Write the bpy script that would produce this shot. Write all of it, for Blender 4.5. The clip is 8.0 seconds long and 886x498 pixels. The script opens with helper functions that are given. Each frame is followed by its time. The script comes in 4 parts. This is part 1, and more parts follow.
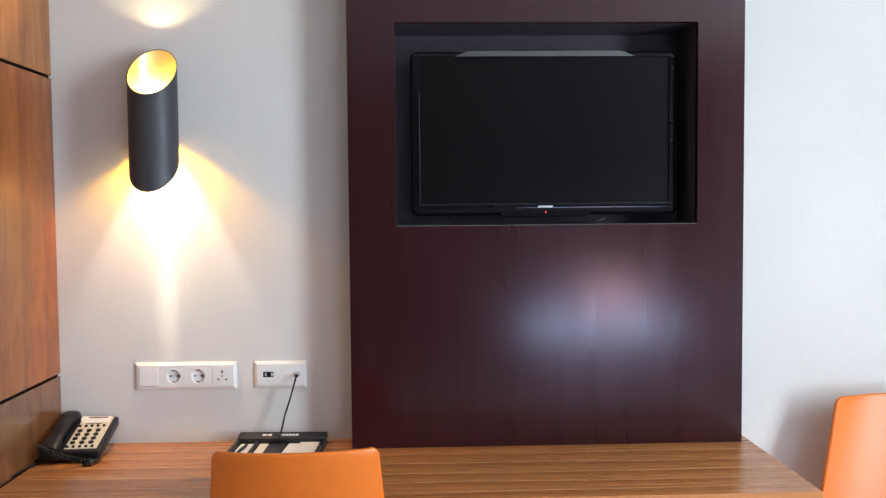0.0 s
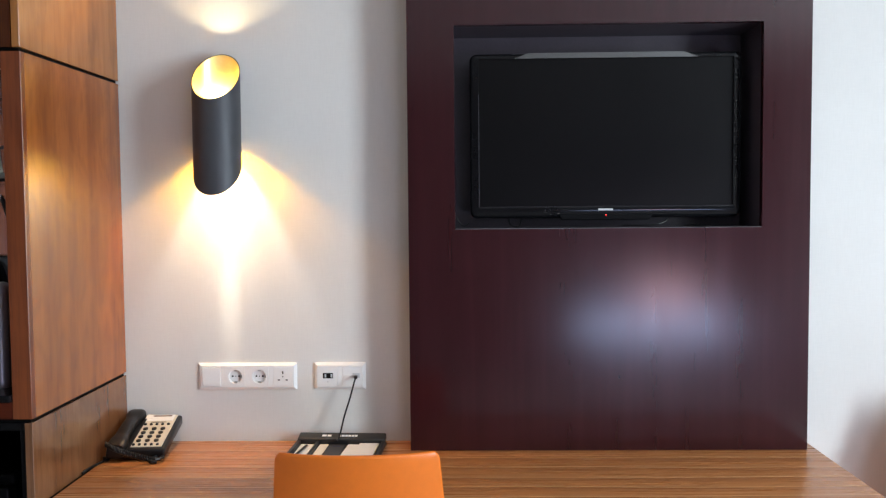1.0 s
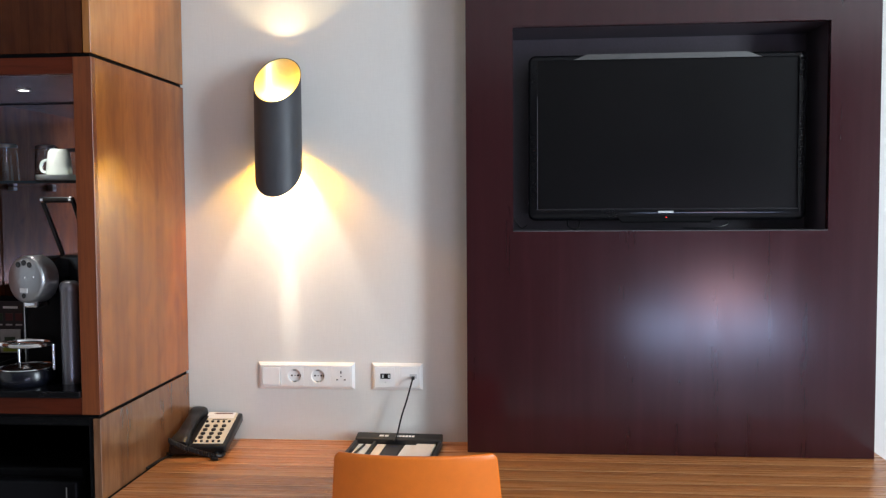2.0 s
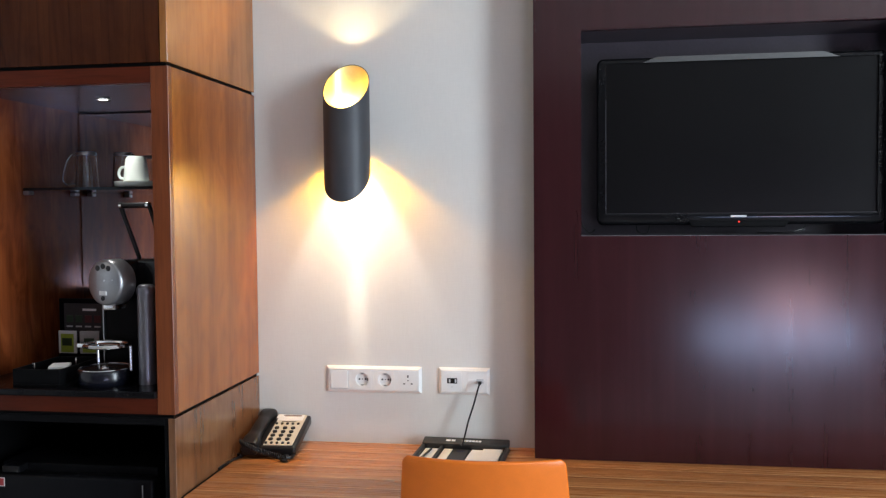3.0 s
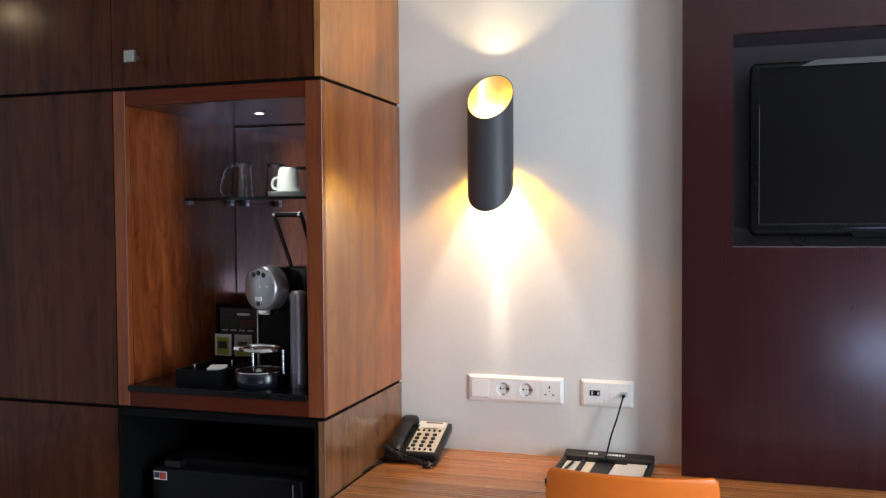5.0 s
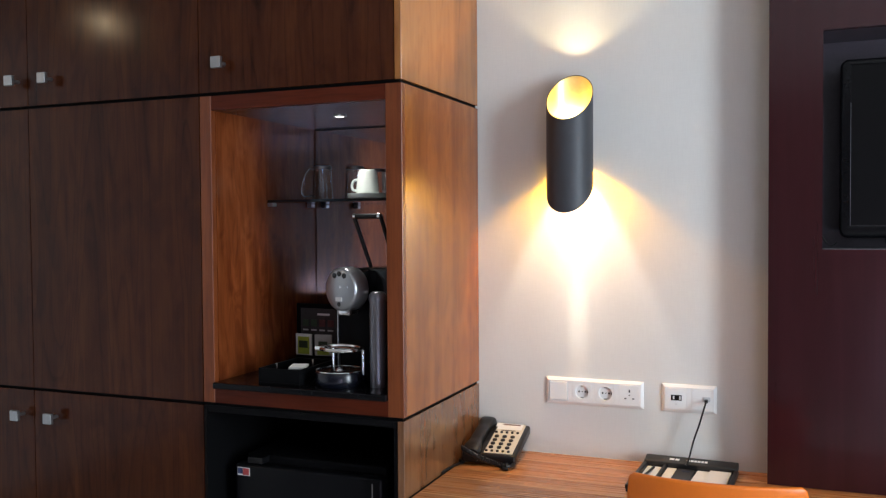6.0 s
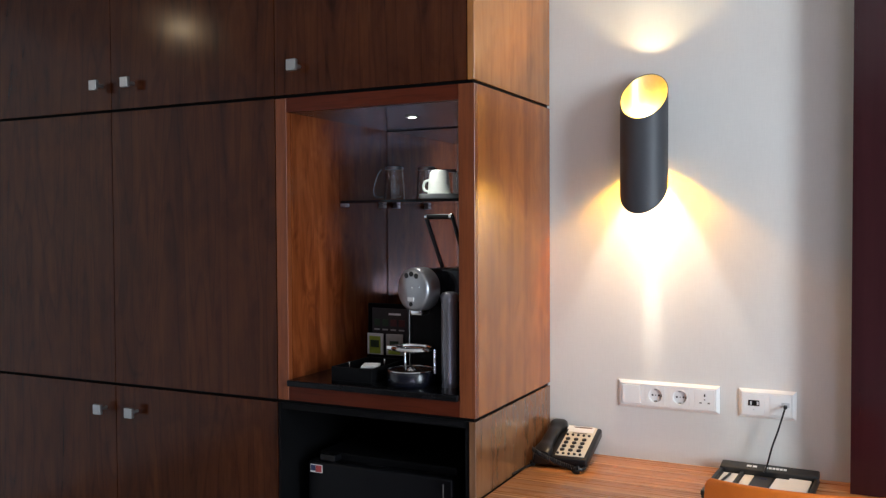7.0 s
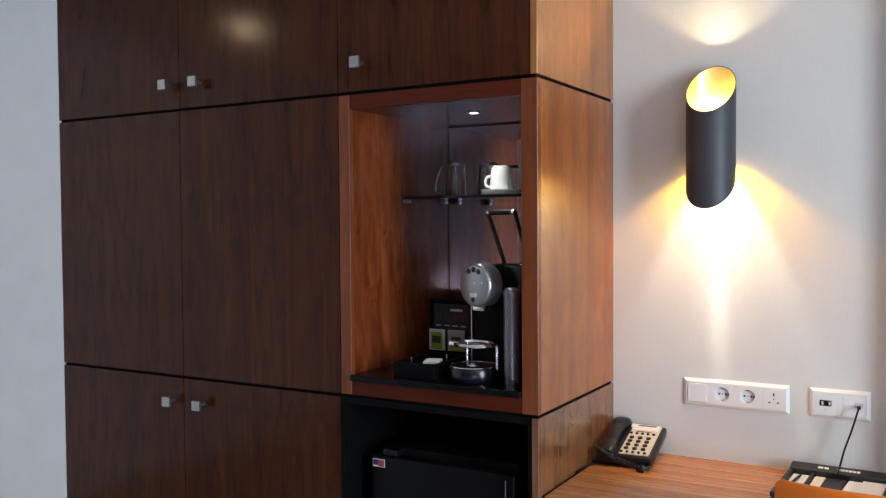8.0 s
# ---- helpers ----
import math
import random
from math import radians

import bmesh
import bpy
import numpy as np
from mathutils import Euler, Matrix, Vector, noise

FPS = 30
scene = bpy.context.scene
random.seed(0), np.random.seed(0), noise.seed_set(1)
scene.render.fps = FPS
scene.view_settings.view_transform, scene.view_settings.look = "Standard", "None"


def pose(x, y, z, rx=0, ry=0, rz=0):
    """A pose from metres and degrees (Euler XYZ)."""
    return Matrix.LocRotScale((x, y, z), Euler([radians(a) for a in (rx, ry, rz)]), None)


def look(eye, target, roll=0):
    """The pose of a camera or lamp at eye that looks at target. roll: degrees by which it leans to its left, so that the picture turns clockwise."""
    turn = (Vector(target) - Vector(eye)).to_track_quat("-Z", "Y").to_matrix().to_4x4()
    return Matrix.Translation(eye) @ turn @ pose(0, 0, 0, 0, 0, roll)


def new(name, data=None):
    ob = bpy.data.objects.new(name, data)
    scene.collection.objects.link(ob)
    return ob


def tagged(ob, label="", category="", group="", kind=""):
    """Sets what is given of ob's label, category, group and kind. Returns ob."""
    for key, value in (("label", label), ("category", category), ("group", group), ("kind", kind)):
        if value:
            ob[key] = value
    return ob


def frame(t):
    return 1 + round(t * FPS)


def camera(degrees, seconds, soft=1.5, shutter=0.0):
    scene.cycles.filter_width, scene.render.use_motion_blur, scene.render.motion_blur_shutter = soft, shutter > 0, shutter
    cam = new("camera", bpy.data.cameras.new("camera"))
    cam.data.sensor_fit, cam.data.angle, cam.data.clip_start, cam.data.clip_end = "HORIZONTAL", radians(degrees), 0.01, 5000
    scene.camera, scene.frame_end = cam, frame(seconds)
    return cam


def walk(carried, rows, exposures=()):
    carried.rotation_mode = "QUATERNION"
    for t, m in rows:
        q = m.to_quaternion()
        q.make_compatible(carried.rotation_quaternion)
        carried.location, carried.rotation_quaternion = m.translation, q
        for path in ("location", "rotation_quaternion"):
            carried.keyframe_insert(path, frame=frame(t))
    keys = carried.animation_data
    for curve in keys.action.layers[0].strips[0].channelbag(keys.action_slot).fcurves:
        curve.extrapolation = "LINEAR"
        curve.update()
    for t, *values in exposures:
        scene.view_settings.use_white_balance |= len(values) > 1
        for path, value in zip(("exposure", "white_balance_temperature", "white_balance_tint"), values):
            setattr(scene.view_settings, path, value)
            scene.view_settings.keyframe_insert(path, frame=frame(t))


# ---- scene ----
cam = camera(53.7, 8.0, soft=1.3)
PATH = [
    (0, (-0.24, -0.033, 1.441), (-0.173, 1.963, 1.34), -0.5),
    (0.5, (-0.253, -0.032, 1.451), (-0.228, 1.965, 1.346), -0.5),
    (1, (-0.267, -0.03, 1.457), (-0.313, 1.966, 1.351), -0.5),
    (2.5, (-0.29, -0.035, 1.46), (-0.518, 1.95, 1.363), -0.4),
    (3, (-0.298, -0.035, 1.456), (-0.603, 1.939, 1.368), -0.5),
    (3.5, (-0.309, -0.036, 1.462), (-0.683, 1.926, 1.375), -0.4),
    (4, (-0.318, -0.041, 1.46), (-0.766, 1.907, 1.382), -0.4),
    (4.5, (-0.332, -0.043, 1.456), (-0.845, 1.889, 1.387), -0.4),
    (6, (-0.358, -0.049, 1.457), (-1.102, 1.807, 1.397), -0.4),
    (6.5, (-0.366, -0.052, 1.454), (-1.178, 1.775, 1.398), -0.4),
    (7, (-0.374, -0.054, 1.456), (-1.255, 1.741, 1.399), -0.3),
    (7.5, (-0.382, -0.055, 1.457), (-1.325, 1.707, 1.396), -0.3),
    (8, (-0.384, -0.055, 1.45), (-1.383, 1.676, 1.389), -0.4),
]
walk(cam, [(t, look(eye, target, roll)) for t, eye, target, roll in PATH])

# ---- sky, daylight and lamps ----
DAY, REAR, SCONCE, SPOT = 126.0, 40.0, 9.3, 0.50
world = bpy.data.worlds.new("world")
scene.world = world
world.use_nodes = True
sky = world.node_tree.nodes.new("ShaderNodeTexSky")
sky.sky_type, sky.sun_disc = "NISHITA", False
sky.sun_elevation, sky.sun_rotation = radians(40), radians(150)
world.node_tree.nodes["Background"].inputs[1].default_value = 0.08
world.node_tree.links.new(sky.outputs[0], world.node_tree.nodes["Background"].inputs[0])


def area_lamp(name, eye, target, w, h, watts, colour):
    d = bpy.data.lights.new(name, "AREA")
    d.shape, d.size, d.size_y, d.energy, d.color = "RECTANGLE", w, h, watts, colour
    ob = new(name, d)
    ob.matrix_world = look(eye, target)
    return ob


def spot_lamp(name, eye, target, angle, blend, radius, watts, colour):
    d = bpy.data.lights.new(name, "SPOT")
    d.spot_size, d.spot_blend, d.shadow_soft_size, d.energy, d.color = radians(angle), blend, radius, watts, colour
    ob = new(name, d)
    ob.matrix_world = look(eye, target)
    return ob


LX, LY, WY = -0.959, 2.438, 2.541          # axis of the wall lamp, face of the wall
area_lamp("daylight_east", (2.38, 0.32, 1.45), (0, 0.32, 1.45), 0.85, 1.9, DAY, (0.77, 0.895, 1.0))
area_lamp("daylight_south", (1.42, -2.78, 0.375), (1.42, 0, 0.375), 1.30, 0.22, REAR * 0.50, (0.48, 0.62, 1.0))
# Added pink lamp without a known source; tints the reflection on the wenge panel.
area_lamp("pink_reflection_fill", (1.50, -2.78, 0.63), (1.50, 0, 0.63), 0.50, 0.26, REAR * 0.17, (1.0, 0.55, 0.60))
WARM, AMBER = (1.0, 0.93, 0.83), (1.0, 0.42, 0.0)
spot_lamp("sconce_down", (LX, LY, 1.703), (LX, LY, 0), 160, 0.3, 0.010, SCONCE * 1.1, WARM)
spot_lamp("sconce_glow", (LX, LY + 0.034, 1.633), (LX, LY + 0.5, 1.40), 164, 0.2, 0.006, SCONCE * 0.92, AMBER)
spot_lamp("sconce_hot_beam", (LX, LY, 1.700), (LX, WY, 1.19), 9.0, 1.0, 0.005, SCONCE * 2.7, (1.0, 0.90, 0.72))
spot_lamp("sconce_funnel", (LX, LY, 1.700), (LX, WY, 1.40), 30, 1.0, 0.005, SCONCE * 1.1, (1.0, 0.92, 0.78))
spot_lamp("sconce_up", (LX, LY, 1.758), (LX, LY, 3), 172, 0.2, 0.010, SCONCE * 0.62, (1.0, 0.78, 0.42))
spot_lamp("sconce_up_beam", (LX, LY, 1.765), (LX, WY, 2.06), 36, 1.0, 0.006, SCONCE * 0.4, (1.0, 0.88, 0.66))
spot_lamp("niche_spot", (-1.587, 2.216, 1.764), (-1.587, 2.216, 0), 92, 0.7, 0.012, SPOT * 8, (1.0, 0.95, 0.9))
spot_lamp("hall_spot", (-3.66, 0.41, 2.48), (-3.66, 0.41, 0), 100, 0.6, 0.045, 16, (1.0, 0.8, 0.55))


# ---- materials ----
def material(name, colour=(0.8, 0.8, 0.8), rough=0.5, metal=0.0, coat=0.0, spec=0.5):
    m = bpy.data.materials.new(name)
    m.use_nodes = True
    b = m.node_tree.nodes["Principled BSDF"]
    b.inputs["Base Color"].default_value = (*colour, 1)
    b.inputs["Roughness"].default_value, b.inputs["Metallic"].default_value = rough, metal
    b.inputs["Coat Weight"].default_value, b.inputs["Specular IOR Level"].default_value = coat, spec
    b.inputs["Coat Roughness"].default_value = 0.12
    return m


def node(m, kind, **inputs):
    n = m.node_tree.nodes.new(kind)
    for key, v in inputs.items():
        n.inputs[key.replace("_", " ")].default_value = v
    return n


def wire(m, a, b):
    m.node_tree.links.new(a, b)


def coords(m, scale, shuffle=True):
    """Object coordinates, stretched, shifted by chance from object to object."""
    tc = node(m, "ShaderNodeTexCoord")
    mp = node(m, "ShaderNodeMapping")
    mp.inputs["Scale"].default_value = scale
    if shuffle:
        info = node(m, "ShaderNodeObjectInfo")
        mul = node(m, "ShaderNodeMath")
        mul.operation = "MULTIPLY"
        mul.inputs[1].default_value = 37.0
        add = node(m, "ShaderNodeVectorMath")
        wire(m, info.outputs["Random"], mul.inputs[0])
        wire(m, tc.outputs["Object"], add.inputs[0])
        wire(m, mul.outputs[0], add.inputs[1])
        wire(m, add.outputs[0], mp.inputs["Vector"])
    else:
        wire(m, tc.outputs["Object"], mp.inputs["Vector"])
    return mp.outputs[0]


def noise_at(m, vector, scale, detail=4.0, rough=0.55, distortion=0.0):
    n = node(m, "ShaderNodeTexNoise", Scale=scale, Detail=detail, Roughness=rough, Distortion=distortion)
    wire(m, vector, n.inputs["Vector"])
    return n.outputs[0]


def ramp(m, value, stops):
    r = node(m, "ShaderNodeValToRGB")
    while len(r.color_ramp.elements) < len(stops):
        r.color_ramp.elements.new(0.5)
    for e, (p, c) in zip(r.color_ramp.elements, stops):
        e.position, e.color = p, (*c, 1)
    wire(m, value, r.inputs[0])
    return r.outputs[0]


def blend(m, a, b, factor, mode="MIX"):
    x = node(m, "ShaderNodeMix")
    x.data_type, x.blend_type = "RGBA", mode
    if isinstance(factor, float):
        x.inputs[0].default_value = factor
    else:
        wire(m, factor, x.inputs[0])
    wire(m, a, x.inputs[6])
    wire(m, b, x.inputs[7])
    return x.outputs[2]


def bump(m, height, strength, distance=0.001):
    n = node(m, "ShaderNodeBump", Strength=strength, Distance=distance)
    wire(m, height, n.inputs["Height"])
    wire(m, n.outputs[0], m.node_tree.nodes["Principled BSDF"].inputs["Normal"])


def paint(m, colour=None, rough=None):
    b = m.node_tree.nodes["Principled BSDF"]
    if colour:
        wire(m, colour, b.inputs["Base Color"])
    if rough:
        wire(m, rough, b.inputs["Roughness"])
    return m


def rough_range(m, value, low, high):
    r = node(m, "ShaderNodeMapRange")
    r.inputs["To Min"].default_value, r.inputs["To Max"].default_value = low, high
    wire(m, value, r.inputs[0])
    return r.outputs[0]


def calculator(m):
    def calc(op, a, b=0.0):
        n = node(m, "ShaderNodeMath")
        n.operation = op
        for k, q in enumerate((a, b)):
            if isinstance(q, float):
                n.inputs[k].default_value = q
            else:
                wire(m, q, n.inputs[k])
        return n.outputs[0]
    return calc


def leaves(m, width=0.138):
    """Coordinates that begin anew in every leaf of a slip-matched veneer."""
    tc, info = node(m, "ShaderNodeTexCoord"), node(m, "ShaderNodeObjectInfo")
    sep, com = node(m, "ShaderNodeSeparateXYZ"), node(m, "ShaderNodeCombineXYZ")
    wire(m, tc.outputs["Object"], sep.inputs[0])

    calc = calculator(m)
    u = calc("DIVIDE", calc("ADD", sep.outputs[0], sep.outputs[1]), width)
    drift = calc("MULTIPLY", calc("FLOOR", u), 0.006)
    wire(m, calc("MULTIPLY", calc("FRACT", u), width), com.inputs[0])
    wire(m, calc("ADD", calc("MULTIPLY", info.outputs["Random"], 23.0), drift), com.inputs[1])
    wire(m, calc("MULTIPLY", sep.outputs[2], 0.34), com.inputs[2])
    return com.outputs[0]


def veneer(name, dark, mid, light, grain="z", rough=0.28, flame=0.5, pore=0.5, spec=0.5, vein=0.0):
    """Lacquered wood veneer: fine pores, streaks, broad flames and growth rings along the grain."""
    m = material(name, mid, rough, spec=spec)
    k = {"x": (0.05, 1, 1), "y": (1, 0.05, 1), "z": (1, 1, 0.04)}[grain]
    v = coords(m, k)
    w = leaves(m) if grain == "z" else coords(m, (0.35, 1, 1))
    streak = noise_at(m, v, 30, 4, 0.5, 0.2)
    pores = noise_at(m, v, 190, 3, 0.6)
    blotch = noise_at(m, w, 15 if grain == "z" else 7.5, 3, 0.5, 1.4)
    soft = tuple(0.45 * a + 0.55 * b_ for a, b_ in zip(dark, mid))
    c1 = ramp(m, streak, [(0.30, soft), (0.50, mid), (0.78, light)])
    c2 = ramp(m, blotch, [(0.36, dark), (0.5, mid), (0.7, light)])
    c = blend(m, c1, c2, flame)
    if grain == "z" and flame > 0.2:
        band = noise_at(m, coords(m, (1, 1, 0.02)), 13, 2, 0.5)
        c = blend(m, c, ramp(m, band, [(0.36, (0.74, 0.70, 0.68)), (0.52, (1, 1, 1)), (0.66, (1.0, 1.0, 1.0))]), 0.8, "MULTIPLY")
    if vein:
        rings = noise_at(m, coords(m, (1, 1, 0.10)), 7.0, 1.5, 0.4, 0.3)
        ring = calculator(m)("FRACT", calculator(m)("MULTIPLY", rings, 13.0))
        c = blend(m, c, ramp(m, ring, [(0.0, (0.45, 0.40, 0.38)), (0.13, (0.82, 0.80, 0.79)), (0.40, (1, 1, 1)), (0.90, (1, 1, 1)), (1.0, (0.45, 0.40, 0.38))]), vein, "MULTIPLY")
    p = ramp(m, pores, [(0.36, (0.55, 0.5, 0.48)), (0.52, (1, 1, 1))])
    paint(m, blend(m, c, p, pore, "MULTIPLY"), rough_range(m, streak, rough - 0.02, rough + 0.04))
    bump(m, pores, 0.12 if flame > 0.2 else 0.03, 0.0004)
    return m


WOOD = veneer("cherry_veneer", (0.105, 0.0225, 0.0068), (0.182, 0.043, 0.0120), (0.265, 0.072, 0.021), rough=0.22, flame=0.85, pore=0.25, spec=0.44, vein=0.25)
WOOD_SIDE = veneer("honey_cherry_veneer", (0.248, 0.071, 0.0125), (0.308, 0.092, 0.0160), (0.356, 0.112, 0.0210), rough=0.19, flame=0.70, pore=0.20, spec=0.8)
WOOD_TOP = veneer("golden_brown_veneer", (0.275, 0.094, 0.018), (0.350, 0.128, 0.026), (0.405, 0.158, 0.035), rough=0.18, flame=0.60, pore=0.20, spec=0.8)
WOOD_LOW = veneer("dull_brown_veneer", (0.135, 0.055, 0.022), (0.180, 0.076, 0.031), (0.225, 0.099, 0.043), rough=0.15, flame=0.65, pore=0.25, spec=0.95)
WOOD_EDGE = veneer("cherry_edge", (0.11, 0.024, 0.0075), (0.19, 0.046, 0.0130), (0.26, 0.071, 0.021), flame=0.25)
WOOD_RED = veneer("red_cherry_rail", (0.045, 0.007, 0.0025), (0.085, 0.014, 0.005), (0.12, 0.022, 0.008), grain="x", flame=0.25, spec=0.2)
WOOD_DARK = veneer("walnut_stained_front", (0.029, 0.0066, 0.0020), (0.060, 0.0146, 0.0043), (0.093, 0.0255, 0.0074), rough=0.15, flame=0.42, pore=0.30, spec=0.24, vein=0.55)
WENGE = veneer("dark_wenge_lacquer", (0.025, 0.0046, 0.0062), (0.030, 0.0058, 0.0078), (0.036, 0.0075, 0.0100), rough=0.16, flame=0.15, pore=0.05, spec=0.48)


def desk_laminate():
    """Laminate of narrow staves: each shades from light to dark and ends in a thin pale line."""
    m = material("striped_walnut_laminate", (0.4, 0.2, 0.08), 0.28, spec=0.5)
    sep, calc = node(m, "ShaderNodeSeparateXYZ"), calculator(m)
    wire(m, node(m, "ShaderNodeTexCoord").outputs["Object"], sep.inputs[0])
    drift = noise_at(m, coords(m, (0.10, 0.6, 1), False), 5, 2, 0.5)
    u = calc("ADD", calc("DIVIDE", sep.outputs[1], 0.078), calc("MULTIPLY", drift, 1.5))
    stave = ramp(m, calc("FRACT", u), [(0.0, (0.78, 0.46, 0.21)), (0.04, (0.76, 0.44, 0.20)), (0.09, (0.50, 0.193, 0.060)), (0.40, (0.55, 0.216, 0.068)), (0.72, (0.42, 0.153, 0.046)), (0.95, (0.37, 0.125, 0.036)), (1.0, (0.62, 0.31, 0.125))])
    v = coords(m, (0.035, 1, 1), False)
    wide = noise_at(m, v, 22, 3, 0.5, 0.2)
    fine = noise_at(m, v, 95, 4, 0.6)
    plain = ramp(m, wide, [(0.25, (0.41, 0.148, 0.045)), (0.5, (0.52, 0.198, 0.062)), (0.75, (0.58, 0.240, 0.080))])
    f = ramp(m, fine, [(0.3, (0.72, 0.68, 0.64)), (0.6, (1, 1, 1))])
    paint(m, blend(m, blend(m, plain, stave, 0.72), f, 0.25, "MULTIPLY"), rough_range(m, fine, 0.22, 0.34))
    bump(m, fine, 0.08, 0.0003)
    return m


DESK = desk_laminate()


def wallpaper():
    m = material("woven_wallpaper", (0.72, 0.70, 0.67), 0.75, spec=0.25)
    a = noise_at(m, coords(m, (1, 1, 0.06), False), 420, 2, 0.6)
    b = noise_at(m, coords(m, (0.06, 0.06, 1), False), 420, 2, 0.6)
    weave = blend(m, a, b, 0.5)
    stain = noise_at(m, coords(m, (1, 1, 1), False), 3.0, 4, 0.6)
    c = ramp(m, weave, [(0.36, (0.692, 0.682, 0.655)), (0.64, (0.728, 0.718, 0.690))])
    s = ramp(m, stain, [(0.3, (0.95, 0.945, 0.94)), (0.7, (1, 1, 1))])
    paint(m, blend(m, c, s, 1.0, "MULTIPLY"))
    bump(m, weave, 0.06, 0.0005)
    return m


PAPER = wallpaper()


def speckled(name, colour, rough, scale, amount=0.12, metal=0.0, spec=0.5, relief=0.0, coat=0.0):
    """A plain surface with fine grain and faint wear."""
    m = material(name, colour, rough, metal, coat, spec)
    n1 = noise_at(m, coords(m, (1, 1, 1)), scale, 4, 0.6)
    n2 = noise_at(m, coords(m, (1, 1, 1)), scale * 0.06, 3, 0.5)
    lo, hi = tuple(c * (1 - amount) for c in colour), tuple(min(1, c * (1 + amount)) for c in colour)
    paint(m, ramp(m, blend(m, n1, n2, 0.5), [(0.35, lo), (0.65, hi)]), rough_range(m, n2, max(0.02, rough - 0.06), min(1, rough + 0.08)))
    if relief:
        bump(m, n1, relief, 0.0004)
    return m


CEILING = speckled("ceiling_paint", (0.80, 0.80, 0.79), 0.8, 60, 0.03)
CARPET = speckled("beige_carpet", (0.44, 0.40, 0.37), 0.95, 240, 0.4, spec=0.1, relief=0.6)
WALL_PAINT = speckled("wall_paint", (0.86, 0.90, 0.94), 0.75, 180, 0.03, relief=0.15)
# Brown picked for the unseen south wall, to cut bounce and darken panel reflections.
SOUTH_PAINT = speckled("reflection_brown_wall", (0.20, 0.15, 0.14), 0.8, 180, 0.05, relief=0.15)
BLACK_GAP = speckled("black_gap", (0.004, 0.004, 0.004), 0.7, 80, spec=0.05)
BLACK_LAMINATE = speckled("black_laminate", (0.004, 0.004, 0.0045), 0.55, 150, 0.2, spec=0.08)
RECESS = speckled("dark_recess_lacquer", (0.056, 0.046, 0.058), 0.42, 150, 0.15)
RECESS_EDGE = speckled("worn_recess_edge", (0.12, 0.11, 0.12), 0.35, 6, 0.9)
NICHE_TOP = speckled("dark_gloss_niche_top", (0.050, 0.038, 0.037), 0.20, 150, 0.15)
BEZEL = speckled("bezel_black", (0.006, 0.006, 0.007), 0.05, 200, 0.1, spec=0.22)
# Extra gloss and coat for the facet that stands in for a bezel reflection.
BEZEL_SHEEN = speckled("bezel_sheen_black", (0.008, 0.008, 0.009), 0.06, 200, 0.1, spec=1.0, coat=1.0)
GRANITE = speckled("black_stone", (0.005, 0.005, 0.006), 0.13, 500, 0.5, spec=0.22)
FRIDGE_BLACK = speckled("fridge_black_enamel", (0.006, 0.006, 0.007), 0.30, 200, 0.15, spec=0.12)
GLOSS_BLACK = speckled("gloss_black_plastic", (0.008, 0.008, 0.009), 0.10, 200, 0.1)
BLUE_BLACK = speckled("blue_black_satin_plastic", (0.005, 0.006, 0.011), 0.22, 260, 0.15)
SATIN_BLACK = speckled("satin_black_plastic", (0.006, 0.006, 0.007), 0.32, 260, 0.2, relief=0.04, spec=0.4)
SCREEN = speckled("screen_glass", (0.0026, 0.0024, 0.0026), 0.30, 50, 0.1, spec=0.15)
LEATHER_BLACK = speckled("black_leather", (0.012, 0.012, 0.013), 0.48, 420, 0.25, relief=0.4)
WHITE_PLASTIC = speckled("white_plastic", (0.82, 0.82, 0.81), 0.30, 120, 0.02)
GREY_PLASTIC = speckled("grey_plastic", (0.55, 0.56, 0.57), 0.4, 120, 0.05)
CREAM = speckled("cream_faceplate", (0.63, 0.58, 0.47), 0.45, 150, 0.04)
PORCELAIN = speckled("white_porcelain", (0.70, 0.77, 0.73), 0.14, 60, 0.02)
PAPER_WHITE = speckled("white_card", (0.80, 0.79, 0.77), 0.6, 120, 0.03)
PAPER_CREAM = speckled("cream_card", (0.78, 0.70, 0.58), 0.6, 120, 0.03)
GREEN_SACHET = speckled("green_foil", (0.36, 0.44, 0.05), 0.4, 90, 0.15)
DARK_GREEN = speckled("dark_green_print", (0.03, 0.06, 0.03), 0.5, 90, 0.15)
GREY_SACHET = speckled("grey_sachet", (0.45, 0.44, 0.42), 0.45, 90, 0.1)
DARK_PRINT = speckled("dark_print", (0.035, 0.032, 0.032), 0.5, 90, 0.2)
RED_PRINT = speckled("red_print", (0.38, 0.05, 0.05), 0.5, 90, 0.1)
CAPSULE_RED = speckled("dull_red_print", (0.10, 0.025, 0.025), 0.5, 90, 0.2)
BLUE_PRINT = speckled("navy_print", (0.03, 0.04, 0.10), 0.5, 90, 0.1)
SILVER = speckled("silver_lacquer", (0.40, 0.41, 0.43), 0.34, 300, 0.06, metal=0.85)
CHROME = speckled("chrome", (0.85, 0.86, 0.88), 0.16, 100, 0.03, metal=1.0)
STEEL = speckled("brushed_steel", (0.46, 0.47, 0.48), 0.36, 300, 0.06, metal=1.0)
COLUMN_GREY = speckled("anthracite_silver", (0.27, 0.27, 0.30), 0.34, 300, 0.06, metal=0.8)
ANTHRACITE = speckled("anthracite_powder_coat", (0.055, 0.058, 0.066), 0.50, 500, 0.08, metal=0.2, relief=0.1)
GOLD = speckled("gold_leaf_lining", (1.0, 0.76, 0.34), 0.36, 120, 0.06, metal=1.0)
